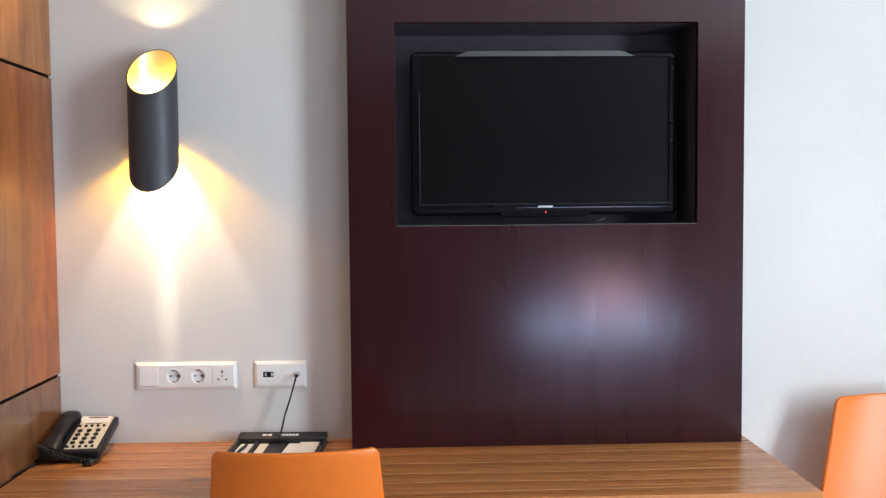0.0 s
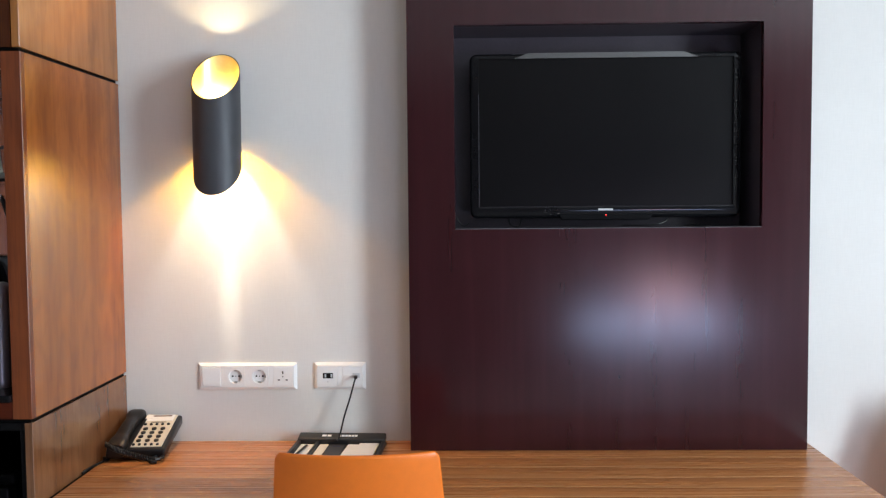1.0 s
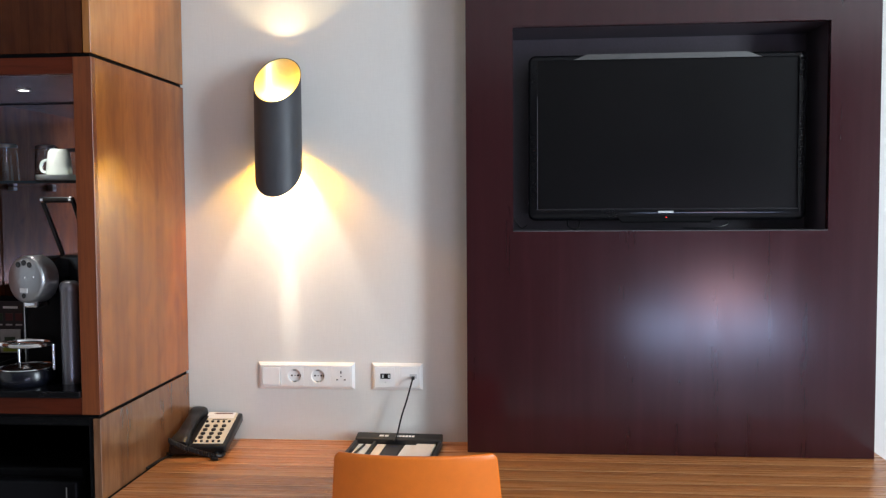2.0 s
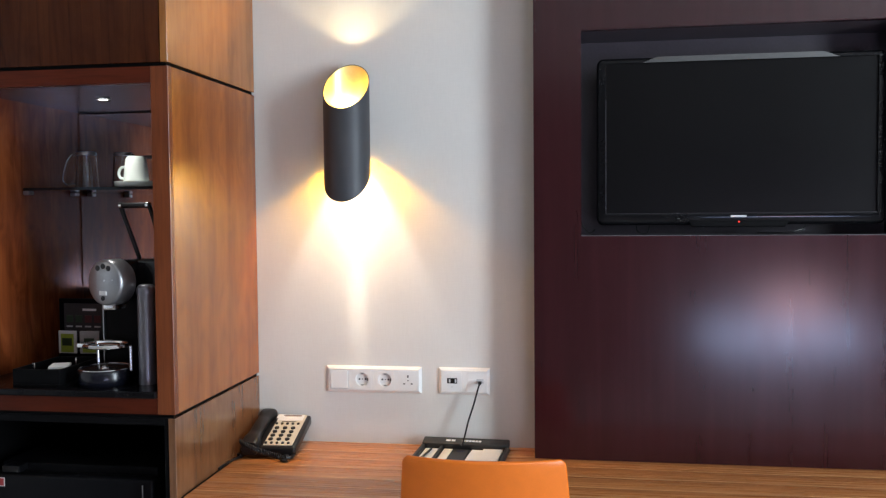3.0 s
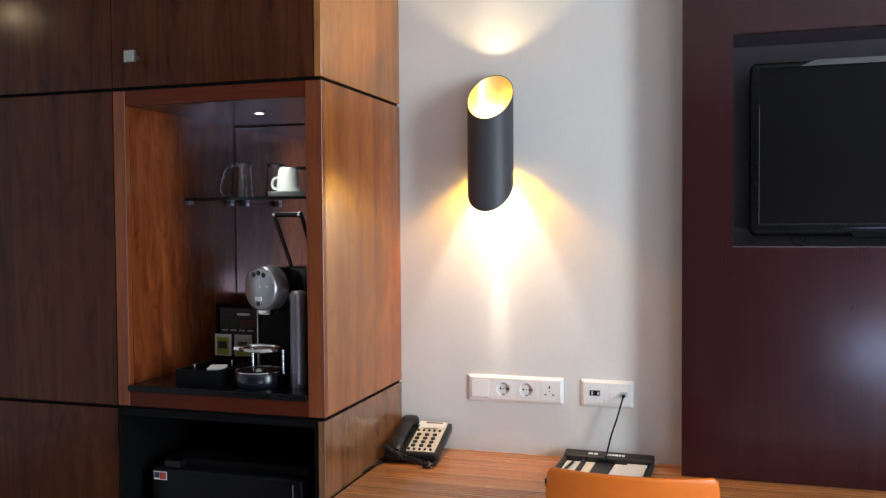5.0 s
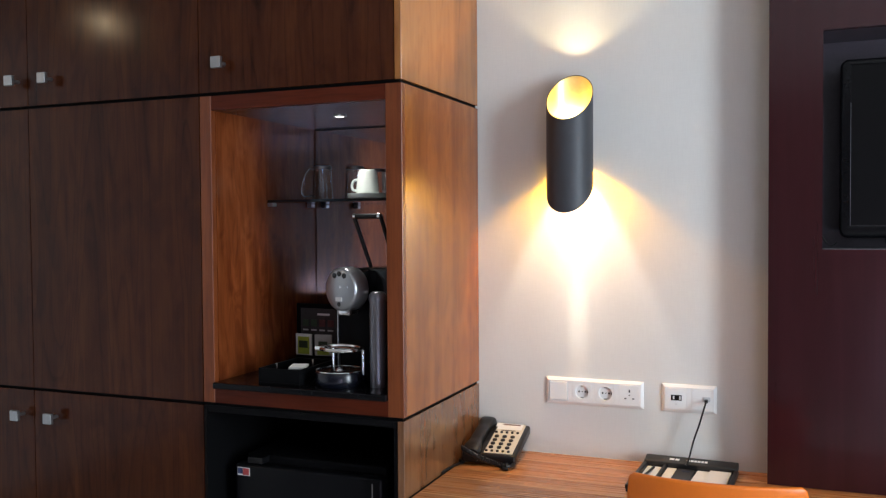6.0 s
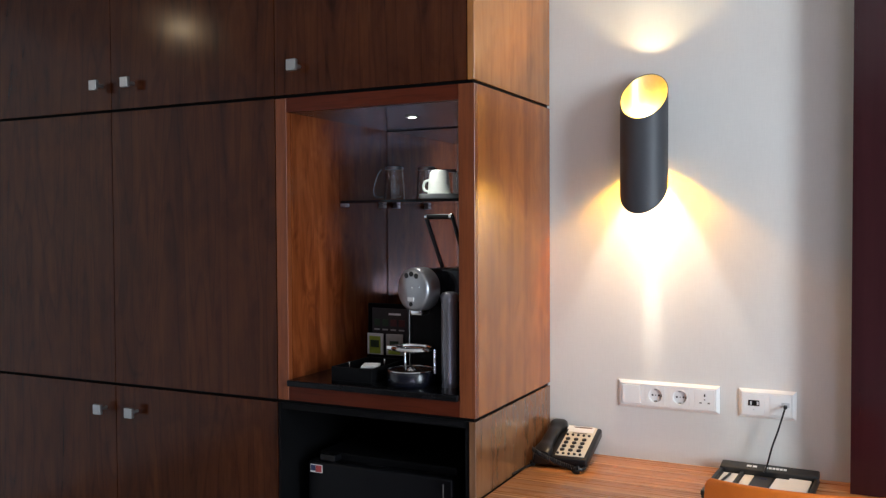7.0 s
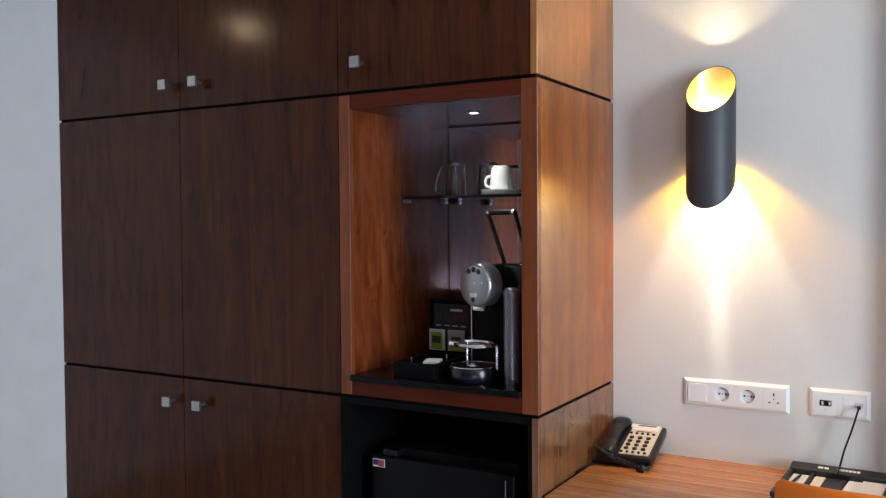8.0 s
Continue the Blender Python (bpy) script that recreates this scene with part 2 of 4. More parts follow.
ORANGE = speckled("orange_leatherette", (0.80, 0.178, 0.010), 0.36, 600, 0.05, relief=0.12, spec=0.6)
# Cloth tone set by the sheen that the unseen blind gives the panel.
BLIND = speckled("grey_blind_cloth", (0.30, 0.32, 0.38), 0.9, 300, 0.1)
MIRROR = material("smoked_mirror", (0.84, 0.84, 0.86), 0.03, 1.0)


def glass(name, colour, rough=0.0):
    m = material(name, colour, rough)
    m.node_tree.nodes["Principled BSDF"].inputs["Transmission Weight"].default_value = 1.0
    m.node_tree.nodes["Principled BSDF"].inputs["IOR"].default_value = 1.45
    return m


GLASS = glass("clear_glass", (0.96, 0.98, 0.97))
SHELF_GLASS = glass("shelf_glass", (0.62, 0.74, 0.70))


def glowing(name, colour, strength):
    m = material(name, colour, 0.4)
    b = m.node_tree.nodes["Principled BSDF"]
    b.inputs["Emission Color"].default_value, b.inputs["Emission Strength"].default_value = (*colour, 1), strength
    return m


BULB = glowing("lamp_bulb", (1.0, 0.80, 0.50), 30.0)
LED = glowing("white_led", (1.0, 0.97, 0.94), 14.0)
HALL_LED = glowing("hall_bulb", (1.0, 0.74, 0.45), 300.0)
RED_LED = glowing("red_led", (1.0, 0.03, 0.02), 2.0)


# ---- mesh helpers ----
def box(x0, x1, y0, y1, z0, z1, bevel=0.0, segments=2):
    bm = bmesh.new()
    bmesh.ops.create_cube(bm, size=1)
    for v in bm.verts:
        v.co = ((x0 + x1) / 2 + v.co.x * (x1 - x0), (y0 + y1) / 2 + v.co.y * (y1 - y0), (z0 + z1) / 2 + v.co.z * (z1 - z0))
    if bevel:
        bmesh.ops.bevel(bm, geom=bm.edges[:], offset=bevel, segments=segments, profile=0.5, affect="EDGES")
    return bm


def joined(*parts):
    bm = bmesh.new()
    for p in parts:
        me = bpy.data.meshes.new("joint")
        p.to_mesh(me)
        p.free()
        bm.from_mesh(me)
        bpy.data.meshes.remove(me)
    return bm


def moved(bm, m):
    bmesh.ops.transform(bm, matrix=m, verts=bm.verts[:])
    return bm


def lathe(profile, segments=40, closed=False):
    """Turns (radius, height) pairs about the z axis."""
    bm = bmesh.new()
    rings = []
    for r, z in profile:
        if r < 1e-6:
            rings.append([bm.verts.new((0, 0, z))] * segments)
        else:
            rings.append([bm.verts.new((r * math.cos(2 * math.pi * i / segments), r * math.sin(2 * math.pi * i / segments), z)) for i in range(segments)])
    pairs = list(zip(rings, rings[1:]))
    if closed:
        pairs.append((rings[-1], rings[0]))
    for a, b in pairs:
        for i in range(segments):
            j = (i + 1) % segments
            vs = []
            for v in (a[i], a[j], b[j], b[i]):
                if v not in vs:
                    vs.append(v)
            if len(vs) > 2:
                bm.faces.new(vs)
    bmesh.ops.recalc_face_normals(bm, faces=bm.faces[:])
    return bm


def sweep(points, r, segments=10, smooth_steps=0):
    """A round rod along a line of points."""
    pts = [Vector(p) for p in points]
    if smooth_steps:
        fine = []
        for i in range(len(pts) - 1):
            p0, p1, p2, p3 = pts[max(i - 1, 0)], pts[i], pts[i + 1], pts[min(i + 2, len(pts) - 1)]
            for s in range(smooth_steps):
                t = s / smooth_steps
                fine.append(0.5 * (2 * p1 + (p2 - p0) * t + (2 * p0 - 5 * p1 + 4 * p2 - p3) * t * t + (3 * p1 - p0 - 3 * p2 + p3) * t ** 3))
        pts = fine + [pts[-1]]
    bm = bmesh.new()
    rings, side = [], None
    for i, p in enumerate(pts):
        d = (pts[min(i + 1, len(pts) - 1)] - pts[max(i - 1, 0)]).normalized()
        if side is None:
            side = d.orthogonal().normalized()
        side = (side - d * side.dot(d)).normalized()
        up = d.cross(side)
        rings.append([bm.verts.new(p + r * (math.cos(2 * math.pi * k / segments) * side + math.sin(2 * math.pi * k / segments) * up)) for k in range(segments)])
    for a, b in zip(rings, rings[1:]):
        for k in range(segments):
            bm.faces.new((a[k], a[(k + 1) % segments], b[(k + 1) % segments], b[k]))
    bm.faces.new(rings[0][::-1])
    bm.faces.new(rings[-1])
    bmesh.ops.recalc_face_normals(bm, faces=bm.faces[:])
    return bm


def framed(x0, x1, z0, z1, ix0, ix1, iz0, iz1, y0, y1):
    """A slab in the xz plane with a rectangular opening right through it."""
    return joined(box(x0, ix0, y0, y1, z0, z1), box(ix1, x1, y0, y1, z0, z1), box(ix0, ix1, y0, y1, z0, iz0), box(ix0, ix1, y0, y1, iz1, z1))


def slab_with_hole(x0, x1, z0, z1, ix0, ix1, iz0, iz1, y0, y1):
    """One closed slab in the xz plane with a rectangular hole."""
    bm = bmesh.new()
    outer, inner = ((x0, z0), (x1, z0), (x1, z1), (x0, z1)), ((ix0, iz0), (ix1, iz0), (ix1, iz1), (ix0, iz1))
    of, inf, ob_, ib = ([bm.verts.new((x, y, z)) for x, z in ring] for ring, y in ((outer, y0), (inner, y0), (outer, y1), (inner, y1)))
    for i in range(4):
        j = (i + 1) % 4
        bm.faces.new((of[i], of[j], inf[j], inf[i]))
        bm.faces.new((ob_[j], ob_[i], ib[i], ib[j]))
        bm.faces.new((of[j], of[i], ob_[i], ob_[j]))
        bm.faces.new((inf[i], inf[j], ib[j], ib[i]))
    bmesh.ops.recalc_face_normals(bm, faces=bm.faces[:])
    return bm


def part(name, bm, mat, parent=None, label="", smooth=False):
    me = bpy.data.meshes.new(name)
    bm.to_mesh(me)
    bm.free()
    me.materials.append(mat)
    if smooth:
        for p in me.polygons:
            p.use_smooth = True
        me.set_sharp_from_angle(angle=radians(40))
    ob = new(name, me)
    if parent:
        ob.parent = parent
    if label:
        tagged(ob, label)
    return ob


def thing(name, place, label, category, group="", turn=0.0):
    ob = new(name)
    ob.empty_display_size = 0.05
    ob.matrix_world = pose(*place, 0, 0, turn)
    return tagged(ob, label, category, group)


def structure(name, bm, mat, label, category):
    return tagged(part(name, bm, mat), label, category, kind="structure")


# ---- the room ----
PY, CY, CX, DZ = 2.431, 1.967, -1.276, 0.75     # panel front, cabinet front, cabinet side, desk top
NX0, NX1, NZ0, NZ1, NY = -0.289, 0.567, 1.381, 1.949, 2.632  # recess for the television
EAST, WEST, SOUTH, TOP = 2.40, -4.40, -2.80, 2.50
structure("floor", box(WEST - 0.2, EAST + 0.2, SOUTH - 0.2, WY + 0.3, -0.1, 0), CARPET, "beige carpeted floor of the hotel room", "floor")
structure("ceiling", box(WEST - 0.2, EAST + 0.2, SOUTH - 0.2, WY + 0.3, TOP, TOP + 0.1), CEILING, "smooth white painted ceiling", "ceiling")
structure("wall_north", framed(-3.12, EAST, 0, TOP, NX0 - 0.02, NX1 + 0.02, NZ0 - 0.02, NZ1 + 0.02, WY, WY + 0.2), PAPER, "light grey woven wallpaper wall behind the desk", "wall")
structure("wall_return", box(WEST, -3.122, 1.9655, WY + 0.2, 0, TOP), WALL_PAINT, "plain pale grey wall beside the wardrobe", "wall")
structure("wall_west", box(WEST - 0.2, WEST, SOUTH, WY + 0.2, 0, TOP), WALL_PAINT, "plain pale grey end wall", "wall")
E_WIN = (-0.17, 0.81, 0.45, 2.40)
S_WIN = (0.45, 2.35, 0.06, 2.20)
structure("wall_east", moved(framed(SOUTH, WY + 0.2, 0, TOP, E_WIN[0], E_WIN[1], E_WIN[2], E_WIN[3], 0, 0.2), Matrix(((0, 1, 0, EAST), (1, 0, 0, 0), (0, 0, 1, 0), (0, 0, 0, 1)))), PAPER, "light grey wall with a tall window", "wall")
structure("wall_south", framed(WEST - 0.2, EAST + 0.2, 0, TOP, S_WIN[0], S_WIN[1], S_WIN[2], S_WIN[3], SOUTH - 0.2, SOUTH), SOUTH_PAINT, "unseen wall with window and half-drawn blind, made dull brown to darken reflections", "wall")


def window(name, x0, x1, z0, z1, m, label):
    w = new(name)
    w.matrix_world = m
    tagged(w, label, "window", kind="structure")
    part("window_frame", framed(x0 - 0.002, x1 + 0.002, z0 - 0.002, z1 + 0.002, x0 + 0.05, x1 - 0.05, z0 + 0.05, z1 - 0.05, 0.06, 0.12), WHITE_PLASTIC, w)
    part("mullion", box((x0 + x1) / 2 - 0.03, (x0 + x1) / 2 + 0.03, 0.065, 0.115, z0 + 0.05, z1 - 0.05), WHITE_PLASTIC, w)
    for a, b in ((x0 + 0.05, (x0 + x1) / 2 - 0.03), ((x0 + x1) / 2 + 0.03, x1 - 0.05)):
        part("pane", box(a, b, 0.088, 0.094, z0 + 0.05, z1 - 0.05), GLASS, w).visible_shadow = False
    part("window_sill", box(x0 - 0.03, x1 + 0.03, -0.04, 0.058, z0 - 0.025, z0 - 0.003, 0.004), WHITE_PLASTIC, w)
    return w


window("window_1", E_WIN[0], E_WIN[1], E_WIN[2], E_WIN[3], Matrix(((0, 1, 0, EAST), (1, 0, 0, 0), (0, 0, 1, 0), (0, 0, 0, 1))), "tall white-framed window letting in daylight")
window("window_2", S_WIN[0], S_WIN[1], S_WIN[2], S_WIN[3], Matrix(((1, 0, 0, 0), (0, -1, 0, SOUTH), (0, 0, 1, 0), (0, 0, 0, 1))), "white-framed window with its upper part covered")
# Unseen blind, added so that only the low window strip reflects brightly.
blind = thing("masking_blind", (1.40, SOUTH + 0.03, 0.89), "unseen grey blind added over the upper window to shape reflections", "blind")
part("cloth", box(-1.0, 1.0, -0.003, 0.003, 0.0, 1.36), BLIND, blind)
part("bottom_bar", box(-1.0, 1.0, -0.01, 0.01, -0.02, 0.003, 0.003), STEEL, blind)
hall = thing("ceiling_spot", (-3.66, 0.41, TOP), "small round recessed ceiling spotlight, lit", "ceiling light")
part("trim_ring", lathe([(0.034, -0.002), (0.05, -0.004), (0.05, 0.0), (0.034, 0.0)], 32, True), STEEL, hall, smooth=True)
part("bulb", lathe([(0, -0.003), (0.032, -0.003), (0.032, 0.0), (0, 0.0)], 32), HALL_LED, hall)


# ---- wardrobe and coffee cabinet ----
GAP = 0.0095
Z1, Z2 = 0.955, 1.816      # the two dark joints
XL, XM, XR = -3.120, -2.524, -1.893


def knob(parent, x, y, z):
    k = part("knob", box(x - 0.0155, x + 0.0155, y - 0.042, y - 0.030, z - 0.0155, z + 0.0155, 0.0015), STEEL, parent, "square brushed steel knob")
    part("stem", moved(lathe([(0, 0), (0.0055, 0), (0.0055, 0.031), (0, 0.031)], 16), Matrix.Translation((x, y, z)) @ pose(0, 0, 0, 90)), STEEL, k)
    return k


def cupboard(name, x0, x1, z0, z1, label, doors, knob_z=None):
    """A cupboard body behind flush veneered doors; doors: (x0, x1, knob x or None)."""
    c = thing(name, ((x0 + x1) / 2, CY, z0), label, "wardrobe", "built-in wardrobe units")
    ox, h = (x0 + x1) / 2, z1 - z0
    part("body", box(x0 - ox + 0.001, x1 - ox - 0.001, 0.024, WY - CY - 0.002, 0.0, h), BLACK_GAP, c)
    for a, b, kx in doors:
        d = part("door", box(a - ox + 0.0015, b - ox - 0.0015, 0.0, 0.021, GAP / 2, h - GAP / 2), WOOD_DARK, c)
        if kx is not None:
            knob(d, kx - ox, 0.0, knob_z - z0)
    return c


cupboard("wardrobe_top_cupboard", XL, XR, Z2, TOP, "dark brown wood veneer cupboard with two closed doors, above the wardrobe", [(XL, XM, -2.561), (XM, XR, -2.429)], 1.895)
cupboard("wardrobe", XL, XR, Z1, Z2, "dark brown wood veneer wardrobe with two closed plain doors", [(XL, XM, None), (XM, XR, None)])
cupboard("wardrobe_base_cupboard", XL, XR, 0.0, Z1, "dark brown wood veneer base cupboard with two closed doors", [(XL, XM, -2.566), (XM, XR, -2.433)], 0.877)

SIDE = 0.019
# upper cupboard above the coffee niche
c = thing("upper_cupboard", (0, 0, 0), "brown wood veneer cupboard above the coffee niche, door closed", "cupboard")
c.matrix_world = pose((XR + CX) / 2, CY, Z2)
hx = (CX - XR) / 2
part("body", box(-hx + 0.001, hx - SIDE - 0.001, 0.024, WY - CY - 0.002, 0.0, TOP - Z2), BLACK_GAP, c)
d = part("door", box(-hx + 0.0015, hx - SIDE - 0.002, 0.0, 0.021, GAP / 2, TOP - Z2), WOOD_DARK, c)
knob(d, -1.808 + hx - CX, 0.0, 1.895 - Z2)
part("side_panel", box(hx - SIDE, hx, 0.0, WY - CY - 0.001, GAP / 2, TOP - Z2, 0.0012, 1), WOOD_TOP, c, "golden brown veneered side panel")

# open coffee niche
OX0, OX1, OZ0, OZ1 = -1.855, -1.321, 1.000, 1.772
n = thing("coffee_niche", ((XR + CX) / 2, CY, Z1), "open reddish cherry wood niche with mirrored back and black stone shelf", "cabinet")
ox, dep = (XR + CX) / 2, WY - CY
a0, a1, b0, b1, h = OX0 - ox, OX1 - ox, OZ0 - Z1, OZ1 - Z1, Z2 - Z1
part("inner_side", box(-hx + 0.001, a0, 0.021, dep - 0.003, GAP / 2, h - GAP / 2), WOOD, n)
part("inner_side", box(a1, hx - SIDE - 0.001, 0.021, dep - 0.003, GAP / 2, h - GAP / 2), WOOD, n)
part("stile", box(-hx + 0.001, a0, 0.0, 0.020, GAP / 2, h - GAP / 2, 0.0012, 1), WOOD_EDGE, n)
part("stile", box(a1, hx, 0.0, 0.020, GAP / 2, h - GAP / 2, 0.0006, 1), WOOD_EDGE, n)
part("rail", box(a0, a1, 0.0015, 0.020, b1, h - GAP / 2), WOOD_RED, n)
part("rail", box(a0, a1, 0.0015, 0.020, GAP / 2, b0), WOOD_RED, n)
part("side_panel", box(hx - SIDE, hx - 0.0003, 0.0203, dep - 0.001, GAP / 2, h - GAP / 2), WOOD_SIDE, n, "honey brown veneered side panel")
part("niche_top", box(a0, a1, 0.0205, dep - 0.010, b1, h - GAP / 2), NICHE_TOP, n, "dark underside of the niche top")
part("niche_base", box(a0, a1, 0.0205, dep - 0.010, GAP / 2, b0), BLACK_LAMINATE, n)
part("mirror", box(a0 + 0.003, a1 - 0.003, dep - 0.0085, dep - 0.005, b0 + 0.018, b1 - 0.004), MIRROR, n, "smoked mirror back panel")
part("back", box(a0 + 0.0005, a1 - 0.0005, dep - 0.0045, dep - 0.002, b0, b1), BLACK_GAP, n)
part("stone_shelf", box(a0 + 0.001, a1 - 0.001, -0.012, dep - 0.018, b0 + 0.0005, b0 + 0.018, 0.003), GRANITE, n, "polished black stone shelf")
sp = part("spot", moved(lathe([(0, -0.0035), (0.011, -0.0035), (0.012, -0.001), (0.012, 0.0), (0, 0.0)], 24), Matrix.Translation((-1.587 - ox, 2.216 - CY, b1 - 0.0002))), LED, n, "small lit spotlight", True)
part("spot_ring", moved(lathe([(0.0125, -0.004), (0.019, -0.003), (0.019, 0.0), (0.0125, 0.0)], 24, True), Matrix.Translation((-1.587 - ox, 2.216 - CY, b1 - 0.0002))), STEEL, sp, smooth=True)

# dark joints all round
for z in (Z1, Z2):
    structure("trim", box(XL + 0.002, CX - 0.008, CY + 0.008, WY - 0.001, z - GAP / 2 + 0.0005, z + GAP / 2 - 0.0005), BLACK_GAP, "black recessed joint between cabinet rows", "trim")

# fridge bay
b = thing("fridge_cabinet", ((XR + CX) / 2, CY, 0), "open black lined cabinet bay round the small fridge", "cabinet")
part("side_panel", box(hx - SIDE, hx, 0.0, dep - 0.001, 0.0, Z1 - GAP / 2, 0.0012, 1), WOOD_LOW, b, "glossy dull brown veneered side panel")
part("inner_side", box(hx - SIDE - 0.012, hx - SIDE - 0.0005, 0.004, dep - 0.02, 0.0, Z1 - GAP / 2), BLACK_LAMINATE, b)
part("inner_side", box(-hx + 0.001, -hx + 0.010, 0.0, dep - 0.02, 0.0, Z1 - GAP / 2), BLACK_LAMINATE, b)
part("back", box(-hx + 0.001, hx - SIDE - 0.0005, dep - 0.018, dep - 0.004, 0.0, Z1 - GAP / 2), BLACK_LAMINATE, b)
part("bay_top", box(-hx + 0.0105, hx - SIDE - 0.0125, 0.004, dep - 0.019, Z1 - GAP / 2 - 0.018, Z1 - GAP / 2), BLACK_LAMINATE, b)
part("plinth", box(-hx + 0.0105, hx - SIDE - 0.0125, 0.004, dep - 0.019, 0.0, 0.06), BLACK_LAMINATE, b)

f = thing("mini_fridge", (-1.60, 2.03, 0.06), "small black minibar fridge standing in its bay", "fridge")
part("body", box(-0.225, 0.220, 0.045, 0.45, 0.0, 0.735, 0.006), BLACK_LAMINATE, f)
dr = part("door", box(-0.236, 0.229, 0.0, 0.042, 0.01, 0.715, 0.008, 3), FRIDGE_BLACK, f, smooth=True)
part("door_seam", box(0.199, 0.2015, -0.0012, 0.001, 0.02, 0.70), STEEL, dr, "thin bright strip on the fridge door")
part("hinge", box(-0.20, -0.15, 0.008, 0.05, 0.716, 0.735, 0.003), SATIN_BLACK, f)
part("sticker", box(-0.227, -0.186, -0.0012, 0.0, 0.683, 0.706), PAPER_WHITE, dr, "small red and blue sticker")
part("sticker_print", box(-0.208, -0.188, -0.0022, -0.0013, 0.685, 0.704), RED_PRINT, dr)
part("sticker_print", box(-0.225, -0.209, -0.0022, -0.0013, 0.688, 0.704), BLUE_PRINT, dr)


# ---- coffee things ----
STONE = OZ0 + 0.018
m = thing("coffee_machine", (-1.475, 2.03, STONE), "black and silver capsule coffee machine on the stone shelf", "coffee machine", turn=-9.0)
part("body", box(0.022, 0.098, 0.075, 0.30, 0.0, 0.318, 0.008, 3), GLOSS_BLACK, m, smooth=True)
part("back_block", box(-0.088, 0.0225, 0.085, 0.30, 0.0, 0.215, 0.006), BLACK_LAMINATE, m, smooth=True)
part("neck", box(-0.030, 0.0235, 0.030, 0.28, 0.2155, 0.316, 0.012, 3), GLOSS_BLACK, m, smooth=True)
HEAD = Matrix.Translation((-0.012, -0.010, 0.262)) @ pose(0, 0, 0, 0, 0, -9)
head = part("head", moved(lathe([(0, 0), (0.052, 0.0), (0.0575, 0.004), (0.059, 0.010), (0.059, 0.050), (0.055, 0.056), (0, 0.056)], 56), HEAD @ pose(0, 0, 0, -90)), SILVER, m, "round silver head", True)
for bx, bz in ((-0.019, 0.037), (0.0, 0.042), (0.019, 0.037)):
    part("button", moved(lathe([(0, 0), (0.0072, 0), (0.0072, 0.003), (0, 0.003)], 20), HEAD @ pose(bx, 0.0015, bz, 90)), SATIN_BLACK, head)
part("badge", moved(box(-0.014, 0.010, -0.0018, -0.0002, -0.032, -0.021), HEAD), PAPER_WHITE, head)
part("lock_mark", moved(lathe([(0, 0), (0.0062, 0), (0.0062, 0.0016), (0, 0.0016)], 16), HEAD @ pose(-0.002, -0.0001, -0.040, 90)), SATIN_BLACK, head)
for rx_, rz_ in ((0.032, 0.006), (0.004, 0.004)):
    part("rivet", moved(box(rx_ - 0.0015, rx_ + 0.0015, -0.0015, -0.0002, rz_, rz_ + 0.003), HEAD), CHROME, head)
part("spout", box(-0.028, 0.010, 0.004, 0.055, 0.191, 0.207, 0.004), CHROME, m, smooth=True)
part("column", moved(lathe([(0, 0), (0.0225, 0), (0.0225, 0.228), (0.0245, 0.232), (0.0245, 0.246), (0.018, 0.254), (0.012, 0.256), (0, 0.256)], 36), Matrix.Translation((0.078, 0.040, 0.0))), COLUMN_GREY, m, "dark silver round column", True)
TX, TY = -0.034, 0.018
tray = part("drip_tray", moved(lathe([(0, 0), (0.067, 0), (0.069, 0.003), (0.069, 0.036), (0.066, 0.040), (0.061, 0.038), (0.061, 0.030), (0, 0.030)], 56), Matrix.Translation((TX, TY, 0.0))), BLUE_BLACK, m, "bluish black round drip tray", True)
for i in range(9):
    q = -0.052 + 0.0130 * i
    e = math.sqrt(max(0.060 ** 2 - q * q, 0))
    part("grate_bar", sweep([(TX - e, TY + q, 0.0365), (TX + e, TY + q, 0.0365)], 0.0017, 6), GLOSS_BLACK, tray, smooth=True)
part("tray_rim", sweep([(TX + 0.0645 * math.cos(2 * math.pi * i / 48), TY + 0.0645 * math.sin(2 * math.pi * i / 48), 0.0402) for i in range(49)], 0.0016, 6), CHROME, tray, "thin chrome rim", True)
part("centre_boss", moved(lathe([(0, 0.030), (0.017, 0.031), (0.012, 0.040), (0.006, 0.046), (0, 0.047)], 24), Matrix.Translation((TX, TY, 0.0))), CHROME, tray, "chrome centre boss", True)
ringp = [(TX + 0.060 * math.cos(2 * math.pi * i / 40), TY + 0.006 + 0.048 * math.sin(2 * math.pi * i / 40), 0.098) for i in range(41)]
rack = part("cup_rack", joined(sweep(ringp, 0.0056, 8), box(TX - 0.066, TX - 0.030, TY - 0.030, TY + 0.002, 0.091, 0.105, 0.004), sweep([(TX - 0.058, TY + 0.006, 0.099), (TX + 0.058, TY + 0.006, 0.099)], 0.0026, 6)), CHROME, m, "chrome cup rest", True)
for px in (-0.056, 0.044):
    part("post", sweep([(px, TY, 0.036), (px, TY, 0.100)], 0.0038, 10), CHROME, rack, smooth=True)
part("edge_strip", box(-0.0915, -0.0882, 0.082, 0.090, 0.0, 0.215), STEEL, m)
part("lever", joined(sweep([(-0.028, 0.16, 0.312), (-0.064, 0.13, 0.457), (-0.058, 0.128, 0.462)], 0.0058, 10), sweep([(0.055, 0.16, 0.312), (0.028, 0.13, 0.457), (0.022, 0.128, 0.462)], 0.0058, 10), sweep([(-0.064, 0.129, 0.459), (0.028, 0.129, 0.459)], 0.0075, 12)), SATIN_BLACK, m, "raised black lever handle", True)
